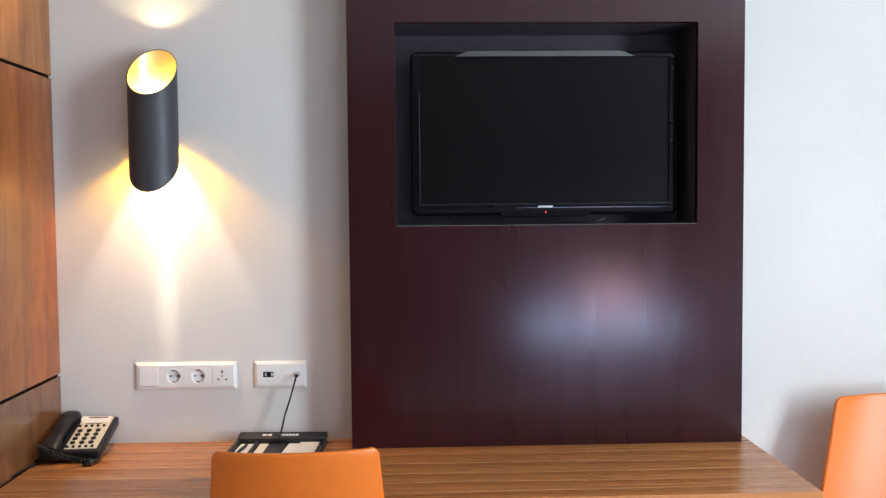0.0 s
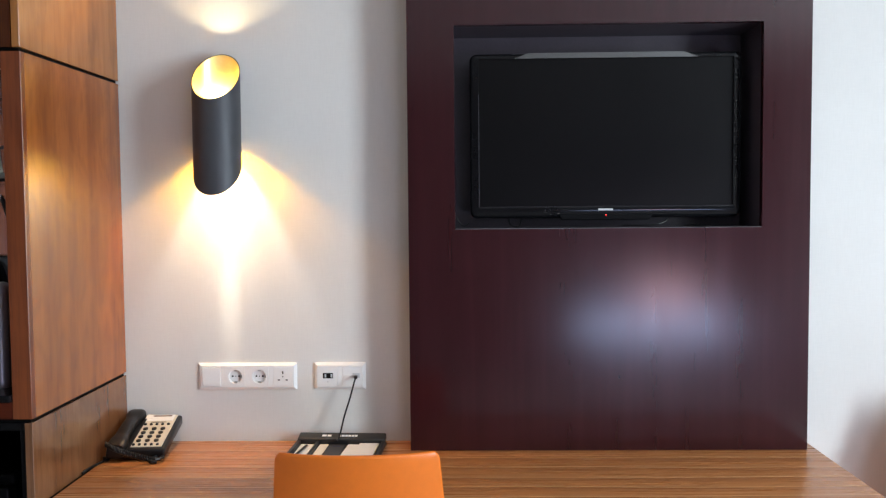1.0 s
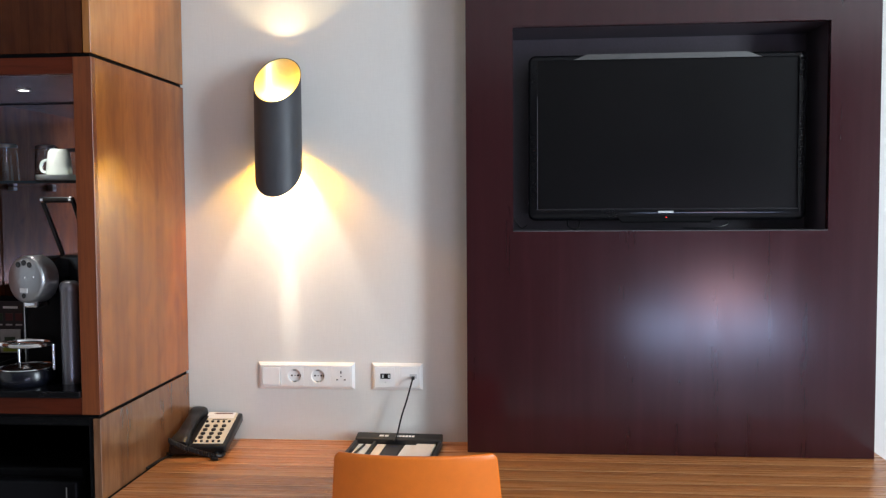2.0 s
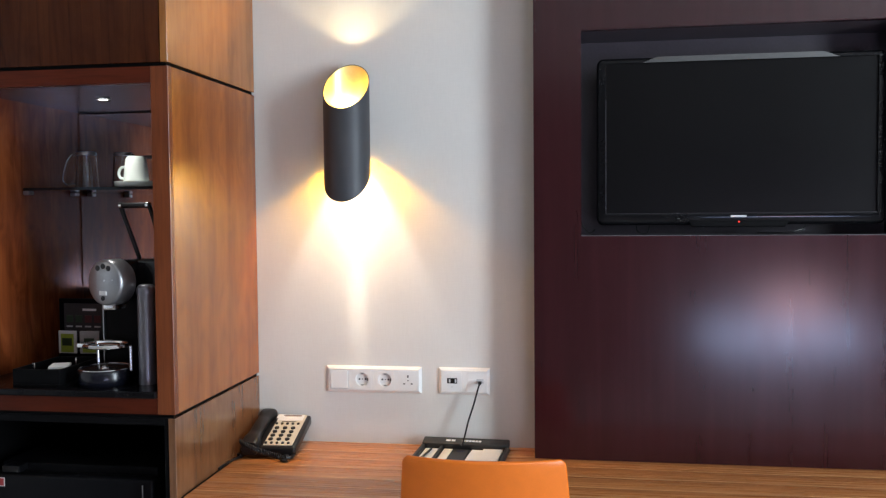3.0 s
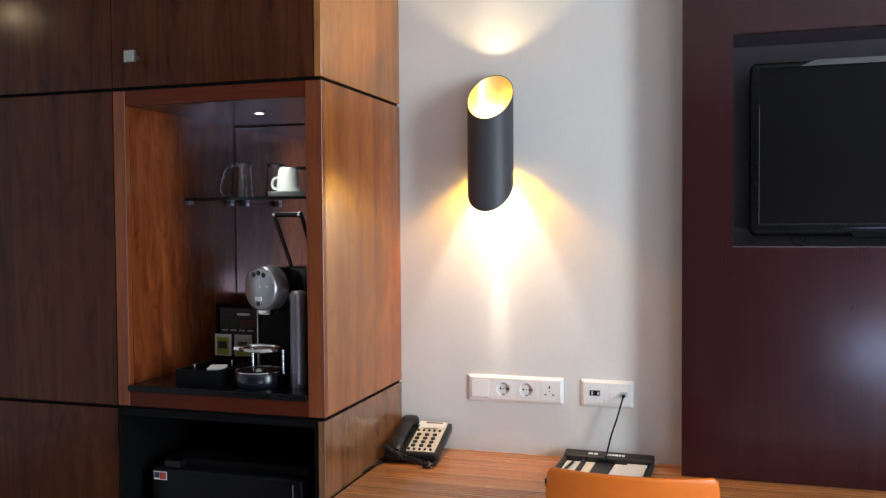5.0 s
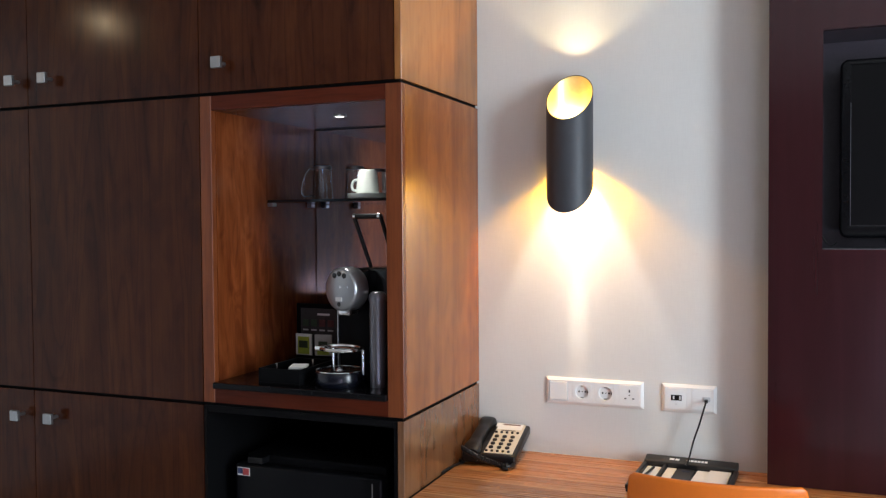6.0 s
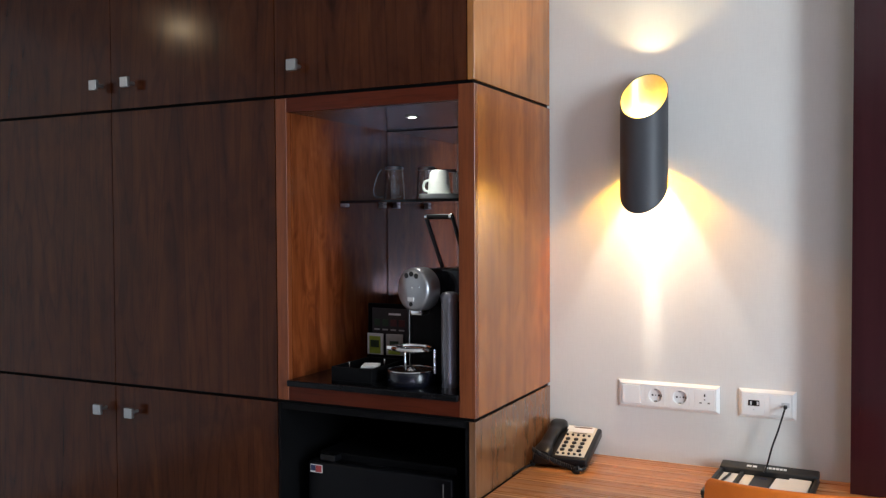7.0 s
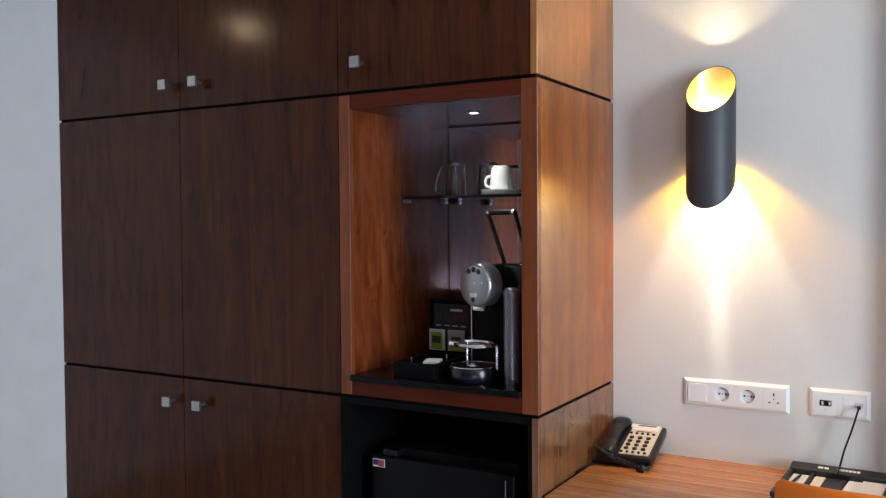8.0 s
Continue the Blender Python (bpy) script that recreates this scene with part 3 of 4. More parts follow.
for px in (-0.060, 0.024):
    part("lever_cap", moved(lathe([(0, -0.004), (0.0085, -0.004), (0.0085, 0.004), (0, 0.004)], 20), Matrix.Translation((px, 0.129, 0.459)) @ pose(0, 0, 0, 0, 90)), CHROME, m, smooth=True)

bx = thing("sachet_tray", (-1.660, 2.075, STONE), "shallow black tray holding sachets, beside the coffee machine", "tray")
part("base", box(-0.066, 0.064, -0.085, 0.115, 0.0, 0.005), BLACK_LAMINATE, bx)
for q in (box(-0.066, 0.064, -0.085, -0.079, 0.005, 0.043, 0.001), box(-0.066, 0.064, 0.109, 0.115, 0.005, 0.043, 0.001)):
    part("rim", q, BLACK_LAMINATE, bx)
for q in (box(-0.066, -0.060, -0.079, 0.109, 0.005, 0.043, 0.001), box(0.058, 0.064, -0.079, 0.109, 0.005, 0.043, 0.001)):
    part("rim", q, BLACK_LAMINATE, bx)
sa = thing("sugar_sachet", (-1.655, 2.085, STONE + 0.0055), "white paper sachets lying on dark ones in the tray", "sachet", turn=20)
part("packet", moved(box(-0.024, 0.024, -0.020, 0.020, 0.026, 0.034, 0.003), Matrix.Shear("XZ", 4, (0.1, 0.1))), PAPER_WHITE, sa)
part("dark_packet", box(-0.030, 0.030, -0.024, 0.024, 0.0, 0.0255, 0.003), DARK_PRINT, sa)
for sx, sy in ((-1.70, 2.04), (-1.635, 2.13)):
    sk = thing("stirrer", (sx, sy, STONE + 0.0055), "small clear stirrer standing in the tray", "stirrer")
    part("stick", box(-0.002, 0.002, -0.002, 0.002, 0.0, 0.045), CHROME, sk)

ms = thing("menu_stand", (-1.747, 2.355, STONE), "black stand with a printed coffee card and sachets", "menu stand", turn=-4)
lean = Matrix.Shear("XZ", 4, (0.0, 0.28))
part("board", moved(box(-0.082, 0.082, 0.0, 0.006, 0.0, 0.185, 0.001), lean), BLACK_LAMINATE, ms)
part("card", moved(box(-0.064, 0.070, -0.0025, -0.0005, 0.03, 0.172), lean), DARK_PRINT, ms, "dark printed coffee card")
part("pocket", moved(box(-0.074, 0.078, -0.020, -0.003, 0.0, 0.027, 0.001), lean), BLACK_LAMINATE, ms)
part("title_bar", moved(box(0.000, 0.045, -0.0045, -0.003, 0.152, 0.158), lean), PAPER_WHITE, ms)
for i in range(4):
    part("capsule_picture", moved(box(-0.055 + i * 0.031, -0.033 + i * 0.031, -0.0045, -0.003, 0.117, 0.138), lean), (CAPSULE_RED if i > 1 else DARK_GREEN), ms)
    part("caption_bar", moved(box(-0.055 + i * 0.031, -0.035 + i * 0.031, -0.0045, -0.003, 0.103, 0.107), lean), GREY_SACHET, ms)
for name_, x0, x1, mat_, lab in (("tea_sachet", -0.068, -0.008, PAPER_WHITE, "green and white tea sachet"), ("tea_sachet", 0.002, 0.060, GREY_SACHET, "grey and green tea sachet")):
    s = thing(name_, (-1.747 + (x0 + x1) / 2, 2.352 - 0.018, STONE + 0.028), lab + " leaning on the menu stand", "tea sachet", "tea sachets", turn=-4 if x0 < 0 else 6)
    w = (x1 - x0) / 2
    part("envelope", moved(box(-w, w, -0.004, 0.0, 0.0, 0.066, 0.001), lean), mat_, s)
    part("print_panel", moved(box(-w + 0.009, w - 0.009, -0.0055, -0.0042, 0.004, 0.058 if x0 < 0 else 0.030), lean), GREEN_SACHET, s)
    part("print_panel", moved(box(-w + 0.014, w - 0.014, -0.0068, -0.0057, 0.024, 0.046), lean), DARK_GREEN, s)

gs = thing("glass_shelf", (-1.588, 2.24, 1.522), "clear glass shelf with dark edge on metal clips", "shelf")
part("glass_plate", box(-0.262, 0.262, 0.0, 0.285, 0.0, 0.008, 0.001, 1), SHELF_GLASS, gs)
part("edge_band", box(-0.262, 0.262, -0.0035, -0.0005, 0.0005, 0.0075), GLOSS_BLACK, gs, "dark polished front edge")
for px, py in ((-0.256, 0.012), (-0.256, 0.245), (0.256, 0.012), (0.256, 0.245)):
    part("clip", box(px - 0.010, px + 0.010, py - 0.012, py + 0.012, -0.012, -0.0005, 0.003), STEEL, gs)

SZ = 1.5305


def glass_mug(place, turn):
    g = thing("glass_mug", place, "clear glass mug standing upside down on the shelf", "mug", turn=turn)
    part("cup", lathe([(0.0315, 0.0), (0.034, 0.0), (0.034, 0.003), (0.0275, 0.104), (0.0255, 0.109), (0, 0.110), (0, 0.098), (0.0245, 0.098), (0.0315, 0.004)], 40, True), GLASS, g, smooth=True)
    part("handle", sweep([(-0.027, 0, 0.098), (-0.040, 0, 0.098), (-0.054, 0, 0.080), (-0.064, 0, 0.050), (-0.066, 0, 0.024), (-0.054, 0, 0.010), (-0.0335, 0, 0.014)], 0.0048, 10, 5), GLASS, g, smooth=True)
    part("rim_band", lathe([(0.0280, 0.0985), (0.0290, 0.099), (0.0285, 0.106), (0.0275, 0.1065)], 40, True), STEEL, g, "steel band round the foot", True)


glass_mug((-1.742, 2.385, SZ), 12)
glass_mug((-1.660, 2.450, SZ), 165)
cp = thing("coffee_cup", (-1.556, 2.33, SZ + 0.0130), "white porcelain cup turned upside down on a saucer", "cup", turn=8)
part("cup", lathe([(0.0325, 0.0), (0.0355, 0.0), (0.0355, 0.003), (0.0325, 0.040), (0.0285, 0.068), (0.0245, 0.074), (0.022, 0.076), (0, 0.075), (0, 0.070), (0.024, 0.066), (0.030, 0.038)], 40, True), PORCELAIN, cp, smooth=True)
part("handle", sweep([(-0.0315, 0, 0.046), (-0.044, 0, 0.042), (-0.050, 0, 0.028), (-0.046, 0, 0.015), (-0.034, 0, 0.012)], 0.0042, 10, 5), PORCELAIN, cp, smooth=True)
sc = thing("saucer", (-1.552, 2.33, SZ), "white porcelain saucer on the glass shelf", "saucer")
part("plate", lathe([(0, 0.0), (0.032, 0.0), (0.050, 0.001), (0.0625, 0.003), (0.0640, 0.006), (0.0650, 0.0165), (0.061, 0.0165), (0.045, 0.0125), (0.036, 0.0125), (0, 0.005)], 48), PORCELAIN, sc, smooth=True)


# ---- television panel ----
p = thing("media_wall_unit", (0.14, PY, DZ), "tall dark wenge lacquered wall panel with a recess on the desk", "wall unit")
PX0, PX1 = -0.4205, 0.700
fx0, fx1, fz = PX0 - 0.14, PX1 - 0.14, TOP - DZ
part("front_panel", slab_with_hole(fx0, fx1, 0.001, fz, NX0 - 0.14, NX1 - 0.14, NZ0 - DZ, NZ1 - DZ, 0.0, 0.022), WENGE, p)
part("side", box(PX0 - 0.14, PX0 - 0.14 + 0.02, 0.0225, WY - PY, 0.001, TOP - DZ), WENGE, p)
part("side", box(PX1 - 0.14 - 0.02, PX1 - 0.14, 0.0225, WY - PY, 0.001, TOP - DZ), WENGE, p)
l0, l1, m0, m1, nd = NX0 - 0.14, NX1 - 0.14, NZ0 - DZ, NZ1 - DZ, NY - PY
for q in (box(l0 - 0.015, l0 - 0.0005, 0.0225, nd, m0 - 0.015, m1 + 0.015), box(l1 + 0.0005, l1 + 0.015, 0.0225, nd, m0 - 0.015, m1 + 0.015), box(l0, l1, 0.0225, nd, m0 - 0.015, m0 - 0.0005), box(l0, l1, 0.0225, nd, m1 + 0.0005, m1 + 0.015)):
    part("recess_side", q, RECESS, p)
part("recess_back", box(l0 - 0.015, l1 + 0.015, nd + 0.0005, nd + 0.012, m0 - 0.015, m1 + 0.015), RECESS, p)
part("recess_edge", box(l0 + 0.001, l1 - 0.001, 0.0005, 0.0025, m0 + 0.0002, m0 + 0.0016), RECESS_EDGE, p, "thin pale edge along the recess")

TVX, TVZ, TVY = 0.144, 1.645, 2.510
tv = thing("television", (TVX, TVY, TVZ), "black flat-screen television, switched off, hung in the panel recess", "television")
TW, TH, SW, SH, SZO = 0.389, 0.236, 0.3635, 0.2115, 0.009
zi, zo, zb, zl = SH + SZO, TH, -SH + SZO, -TH


def rounded_ring(hx_, z0, z1, r, y, steps=6):
    """Corners of a rounded rectangle in the xz plane, always the same number of them."""
    out = []
    for cx_, cz_, a0_ in ((hx_ - r, z1 - r, 0), (-hx_ + r, z1 - r, 90), (-hx_ + r, z0 + r, 180), (hx_ - r, z0 + r, 270)):
        for k in range(steps + 1):
            a = radians(a0_ + 90 * k / steps)
            out.append((cx_ + r * math.cos(a), y, cz_ + r * math.sin(a)))
    return out


def bezel_frame():
    """A bulging glossy frame: rounded outside, sharp-cornered round the screen."""
    bm, rings = bmesh.new(), []
    for f_, y in ((0.0, 0.030), (0.0, 0.006), (0.05, 0.000), (0.14, -0.0044), (0.30, -0.0062), (0.65, -0.0073), (0.97, -0.0084), (1.0, -0.0078), (1.0, 0.004)):
        ring = [(a[0] + (b[0] - a[0]) * f_, y, a[2] + (b[2] - a[2]) * f_) for a, b in zip(rounded_ring(TW, zl, zo, 0.020, y), rounded_ring(SW, zb, zi, 0.0015, y))]
        rings.append([bm.verts.new(v) for v in ring])
    n = len(rings[0])
    for a, b in zip(rings, rings[1:] + rings[:1]):
        for k in range(n):
            bm.faces.new((a[k], a[(k + 1) % n], b[(k + 1) % n], b[k]))
    bmesh.ops.recalc_face_normals(bm, faces=bm.faces[:])
    return bm


def facet(ring):
    """One sloping face laid on the bezel in a reflection's outline, closed off behind."""
    q = bmesh.new()
    fr = [q.verts.new(v) for v in ring]
    bk = [q.verts.new((v[0], 0.0005, v[2])) for v in ring]
    q.faces.new(fr)
    q.faces.new(bk[::-1])
    for i in range(4):
        q.faces.new((fr[i], fr[(i + 1) % 4], bk[(i + 1) % 4], bk[i]))
    bmesh.ops.recalc_face_normals(q, faces=q.faces[:])
    return q


part("bezel", bezel_frame(), BEZEL, tv, "glossy black rounded bezel", True)
# Added trapezoid: the outline of a reflection built as a tilted facet.
part("bezel_top", facet([(-0.262, -0.0107, zi), (0.262, -0.0107, zi), (0.222, -0.0095, zo), (-0.222, -0.0095, zo)]), BEZEL_SHEEN, tv, "tilted glossy facet shaped as the reflection in the upper bezel")
# Thin strips drawn as glints: pale low on the left edge, faint along the bottom.
part("screen_edge", box(-SW - 0.0002, -SW + 0.0005, -0.0082, 0.004, zb, zi - 0.10), COLUMN_GREY, tv)
part("screen_edge", box(-SW, SW, -0.0075, 0.004, zb - 0.0006, zb + 0.0004), RECESS, tv)
part("screen", box(-SW + 0.0002, SW - 0.0002, -0.002, 0.004, -SH + SZO + 0.0002, SH + SZO - 0.0002), SCREEN, tv, "dark matt screen")
part("housing", box(-TW + 0.03, TW - 0.03, 0.0305, 0.085, -TH + 0.03, TH - 0.03, 0.01), SATIN_BLACK, tv)
part("wall_bracket", box(-0.1, 0.1, 0.0855, NY - TVY, -0.1, 0.1), SATIN_BLACK, tv)
lip = box(-0.125, 0.125, -0.009, 0.02, -TH - 0.006, -TH + 0.012)
for v in lip.verts:
    if v.co.z > -TH:
        v.co.x *= 1.10
bmesh.ops.bevel(lip, geom=lip.edges[:], offset=0.003, segments=2, profile=0.5, affect="EDGES")
part("lip", lip, BLACK_LAMINATE, tv)
part("maker_mark", box(-0.021, 0.021, -0.0100, -0.0080, -0.2145, -0.2090), GREY_PLASTIC, tv, "small pale maker's mark")
part("power_light", moved(lathe([(0, 0), (0.0020, 0), (0.0015, 0.002), (0, 0.0025)], 12), Matrix.Translation((0.001, -0.0085, -0.2275)) @ pose(0, 0, 0, 90)), RED_LED, tv, "tiny red power light")
for pts in ([(-0.29, 2.55, 1.420), (-0.275, 2.545, 1.395), (-0.262, 2.54, 1.387), (-0.25, 2.56, 1.395)], [(-0.13, 2.55, 1.43), (-0.13, 2.53, 1.392), (-0.105, 2.52, 1.386), (-0.095, 2.54, 1.41)], [(0.34, 2.55, 1.43), (0.325, 2.53, 1.40), (0.28, 2.52, 1.387), (0.2, 2.54, 1.386)]):
    cb = thing("television_cable", pts[2], "thin black cable hanging below the television", "cable", "television cables")
    part("wire", sweep([(a - pts[2][0], bb - pts[2][1], cc - pts[2][2]) for a, bb, cc in pts], 0.0022, 8, 6), SATIN_BLACK, cb, smooth=True)


# ---- desk ----
dk = thing("desk", (0, 0, 0), "long walnut-striped laminate desk fixed along the wall", "desk")
structure("trim", box(CX + 0.0005, CX + 0.0065, 1.990, WY - 0.001, DZ - 0.038, DZ - 0.001), BLACK_GAP, "black joint between desk and cabinet", "trim")
part("desktop", box(CX + 0.007, 0.730, 1.988, WY - 0.001, DZ - 0.040, DZ, 0.0015, 1), DESK, dk)
part("end_panel", box(0.694, 0.728, 2.03, WY - 0.002, 0.0, DZ - 0.0405), DESK, dk)
part("back_rail", box(CX + 0.001, 0.693, WY - 0.03, WY - 0.002, 0.45, DZ - 0.0405), DESK, dk)

# ---- wall lamp ----
wl = thing("wall_lamp", (LX, LY, 1.66), "anthracite tube wall lamp with gold lining, lit up and down", "wall lamp")


def cut_tube(r_out, r_in, top, low, tilt, segments=72):
    """A tube round the z axis, both ends cut off at a slant that rises towards the wall."""
    bm = bmesh.new()
    rings = []
    for r, z in ((r_out, low), (r_out, top), (r_in, top), (r_in, low)):
        rings.append([bm.verts.new((r * math.cos(a), r * math.sin(a), z + tilt * r * math.sin(a))) for a in [2 * math.pi * i / segments for i in range(segments)]])
    for k in range(4):
        a, b = rings[k], rings[(k + 1) % 4]
        for i in range(segments):
            j = (i + 1) % segments
            bm.faces.new((a[i], a[j], b[j], b[i]))
    bmesh.ops.recalc_face_normals(bm, faces=bm.faces[:])
    return bm


TT, TB = 1.817 - 1.66, 1.5545 - 1.66
part("tube", cut_tube(0.067, 0.0655, TT, TB, 1.08), ANTHRACITE, wl, smooth=True)
part("lining", cut_tube(0.0653, 0.0643, TT - 0.0005, TB + 0.0005, 1.08), GOLD, wl, "shiny gold inner lining", True)
part("wall_mount", box(-0.02, 0.02, 0.0655, WY - LY, 0.0, 0.06, 0.003), ANTHRACITE, wl)
part("socket", box(-0.010, 0.010, 0.040, 0.0645, 0.030, 0.054, 0.003), STEEL, wl)
part("bulb", moved(lathe([(0, -0.010), (0.006, -0.008), (0.008, 0.0), (0.006, 0.008), (0, 0.010)], 20), Matrix.Translation((0, 0.030, 0.042)) @ pose(0, 0, 0, 90)), BULB, wl, "small warm bulb", True)


# ---- sockets ----
def socket_plate(x0, x1, z0, z1, name, label, inserts):
    """A bevelled frame round a shallow box; inserts: the middles of the modules that fill it."""
    s = thing(name, ((x0 + x1) / 2, WY, (z0 + z1) / 2), label, "wall socket", "wall sockets")
    w, h = (x1 - x0) / 2, (z1 - z0) / 2
    bm = bmesh.new()
    rings = [[bm.verts.new(v) for v in ((-a, y, -b_), (a, y, -b_), (a, y, b_), (-a, y, b_))] for a, b_, y in ((w, h, 0.0), (w, h, -0.004), (w - 0.008, h - 0.008, -0.0105), (w - 0.011, h - 0.011, -0.0105), (w - 0.011, h - 0.011, -0.0008))]
    for a, b_ in zip(rings, rings[1:]):
        for i in range(4):
            bm.faces.new((a[i], a[(i + 1) % 4], b_[(i + 1) % 4], b_[i]))
    bm.faces.new(rings[-1])
    bm.faces.new(rings[0][::-1])
    bmesh.ops.recalc_face_normals(bm, faces=bm.faces[:])
    edges = [-(w - 0.0111)] + [q for c_ in inserts for q in (c_ - 0.0285, c_ + 0.0285)] + [w - 0.0111]
    strips = [box(a, b_, -0.0104, -0.0009, -h + 0.0112, h - 0.0112) for a, b_ in zip(edges[::2], edges[1::2]) if b_ - a > 0.0006]
    part("frame", joined(bm, *strips), WHITE_PLASTIC, s)
    return s


def ring_disc(x, y, r, depth, z=0.0):
    return moved(lathe([(0, 0), (r, 0), (r, depth), (0, depth)], 32), Matrix.Translation((x, y, z)) @ pose(0, 0, 0, 90))


def module(x, y0=-0.0112):
    return box(x - 0.0281, x + 0.0281, y0, -0.0012, -0.0285, 0.0285, 0.0006, 1)


def round_module(x, r, n=40):
    """A square module with a round well cut into it."""
    bm, rings = bmesh.new(), []
    for k_, y in ((0, -0.0012), (0, -0.0112), (1, -0.0112), (2, -0.0100), (2, -0.0030)):
        ring = []
        for i in range(n):
            a = 2 * math.pi * (i + 0.0) / n
            c_, s_ = math.cos(a), math.sin(a)
            q = max(abs(c_), abs(s_))
            ring.append(bm.verts.new((x + (0.0281 * c_ / q, (r + 0.001) * c_, r * c_)[k_], y, (0.0285 * s_ / q, (r + 0.001) * s_, r * s_)[k_])))
        rings.append(ring)
    for a, b_ in zip(rings, rings[1:]):
        for i in range(n):
            bm.faces.new((a[i], a[(i + 1) % n], b_[(i + 1) % n], b_[i]))
    bm.faces.new(rings[-1])
    bm.faces.new(rings[0][::-1])
    bmesh.ops.recalc_face_normals(bm, faces=bm.faces[:])
    return bm


C = [-0.1065, -0.0355, 0.0355, 0.1065]
sk = socket_plate(-1.058, -0.764, 0.906, 0.986, "socket_strip", "white four-gang wall socket strip with a blank cover", C)
part("blank_cover", box(C[0] - 0.0275, C[0] + 0.0275, -0.0135, -0.0012, -0.0275, 0.0275, 0.0015), WHITE_PLASTIC, sk, "blank white cover")
for cx_ in C[1:3]:
    ins = part("socket_insert", round_module(cx_, 0.0195), WHITE_PLASTIC, sk)
    for q in (-0.0095, 0.0095):
        part("pin_hole", ring_disc(cx_ + q, -0.0031, 0.0028, 0.0006), SATIN_BLACK, ins)
    part("pin_hole", ring_disc(cx_, -0.0031, 0.0016, 0.0006), SATIN_BLACK, ins)
    for q in (-1, 1):
        part("earth_clip", box(cx_ - 0.004, cx_ + 0.004, -0.0095, -0.0031, q * 0.0172 - 0.0015, q * 0.0172 + 0.0015), STEEL, ins)
    part("guide_rib", box(cx_ + 0.0162, cx_ + 0.0192, -0.0095, -0.0031, -0.0035, 0.0035), DARK_PRINT, ins)
ins = part("socket_insert", module(C[3]), WHITE_PLASTIC, sk)
for q in (box(C[3] - 0.002, C[3] + 0.002, -0.0119, -0.0113, 0.008, 0.016), box(C[3] - 0.0145, C[3] - 0.0085, -0.0119, -0.0113, -0.012, -0.0085), box(C[3] + 0.0085, C[3] + 0.0145, -0.0119, -0.0113, -0.012, -0.0085), box(C[3] - 0.0018, C[3] + 0.0018, -0.0119, -0.0113, -0.002, 0.001)):
    part("pin_hole", q, DARK_PRINT, ins)

sk = socket_plate(-0.711, -0.559, 0.906, 0.986, "data_socket", "white two-gang wall plate with a plugged network cable", [-0.0355, 0.0355])
ins = part("media_insert", module(-0.0355), WHITE_PLASTIC, sk)
part("media_port", box(-0.050, -0.020, -0.0127, -0.0113, -0.006, 0.010, 0.0006), GLOSS_BLACK, ins, "black media port")
for q in (-0.045, -0.027):
    part("contact", box(q, q + 0.005, -0.0134, -0.0128, -0.003, 0.007), GREY_PLASTIC, ins)
part("mark", box(-0.037, -0.034, -0.0118, -0.0113, -0.018, -0.015), GREY_PLASTIC, ins)
ins = part("network_insert", module(0.0355), WHITE_PLASTIC, sk)
part("shutter", box(0.013, 0.034, -0.0124, -0.0113, -0.009, 0.006, 0.0004, 1), WHITE_PLASTIC, ins)
part("network_port", box(0.038, 0.059, -0.0128, -0.0113, -0.004, 0.009), GREY_PLASTIC, ins, "grey network port")

nc = thing("network_cable", (-0.586, WY - 0.013, 0.945), "black network cable hanging from the wall plate to the tray", "cable")
part("plug", box(-0.0045, 0.0045, -0.016, 0.0, -0.004, 0.004, 0.0008), SATIN_BLACK, nc)
part("wire", sweep([(0, -0.014, 0.0), (-0.003, -0.026, -0.012), (-0.016, -0.036, -0.06), (-0.032, -0.038, -0.11), (-0.044, -0.045, -0.160), (-0.05, -0.075, -0.172)], 0.0026, 8, 6), SATIN_BLACK, nc, smooth=True)


# ---- things on the desk ----
ph = thing("telephone", (-1.197, 2.432, DZ), "black desk telephone with cream keypad plate and corded handset", "telephone", turn=3.6)
PW, PD = 0.095, 0.100


def wedge(x0, x1, y0, y1, h0, h1, base=0.004, bevel=0.006):
    bm = box(x0, x1, y0, y1, base, 1.0)
    for v in bm.verts:
        if v.co.z > 0.5:
            v.co.z = h0 if v.co.y < (y0 + y1) / 2 else h1
    bmesh.ops.bevel(bm, geom=bm.edges[:], offset=bevel, segments=3, profile=0.5, affect="EDGES")
    return bm


shell = box(-0.068, PW, -PD, PD, 0.0, 1.0)
for v in shell.verts:
    rise = 0.047 * (v.co.y + PD) / (2 * PD)
    v.co.z = (0.034 if v.co.z > 0.5 else 0.006) + rise
bmesh.ops.bevel(shell, geom=shell.edges[:], offset=0.007, segments=3, profile=0.5, affect="EDGES")
part("base", shell, SATIN_BLACK, ph, smooth=True)
part("stand", wedge(-0.065, 0.050, 0.010, 0.080, 0.036, 0.052, 0.0, 0.004), SATIN_BLACK, ph, smooth=True)
for q in ((-0.07, -0.09), (0.07, -0.09)):
    part("rubber_foot", moved(lathe([(0, 0), (0.008, 0), (0.008, 0.013), (0, 0.013)], 16), Matrix.Translation((q[0], q[1], 0.0))), SATIN_BLACK, ph)
SL = (0.081 - 0.034) / (2 * PD)
SLOPE = Matrix.Translation((0, 0, 0.034 + SL * PD)) @ Matrix(((1, 0, 0, 0), (0, 1, 0, 0), (0, SL, 1, 0), (0, 0, 0, 1)))


def on_slope(x0, x1, y0, y1, lift, thick, bevel=0.0):
    bm = box(x0, x1, y0, y1, lift, lift + thick, bevel)
    return moved(bm, SLOPE)


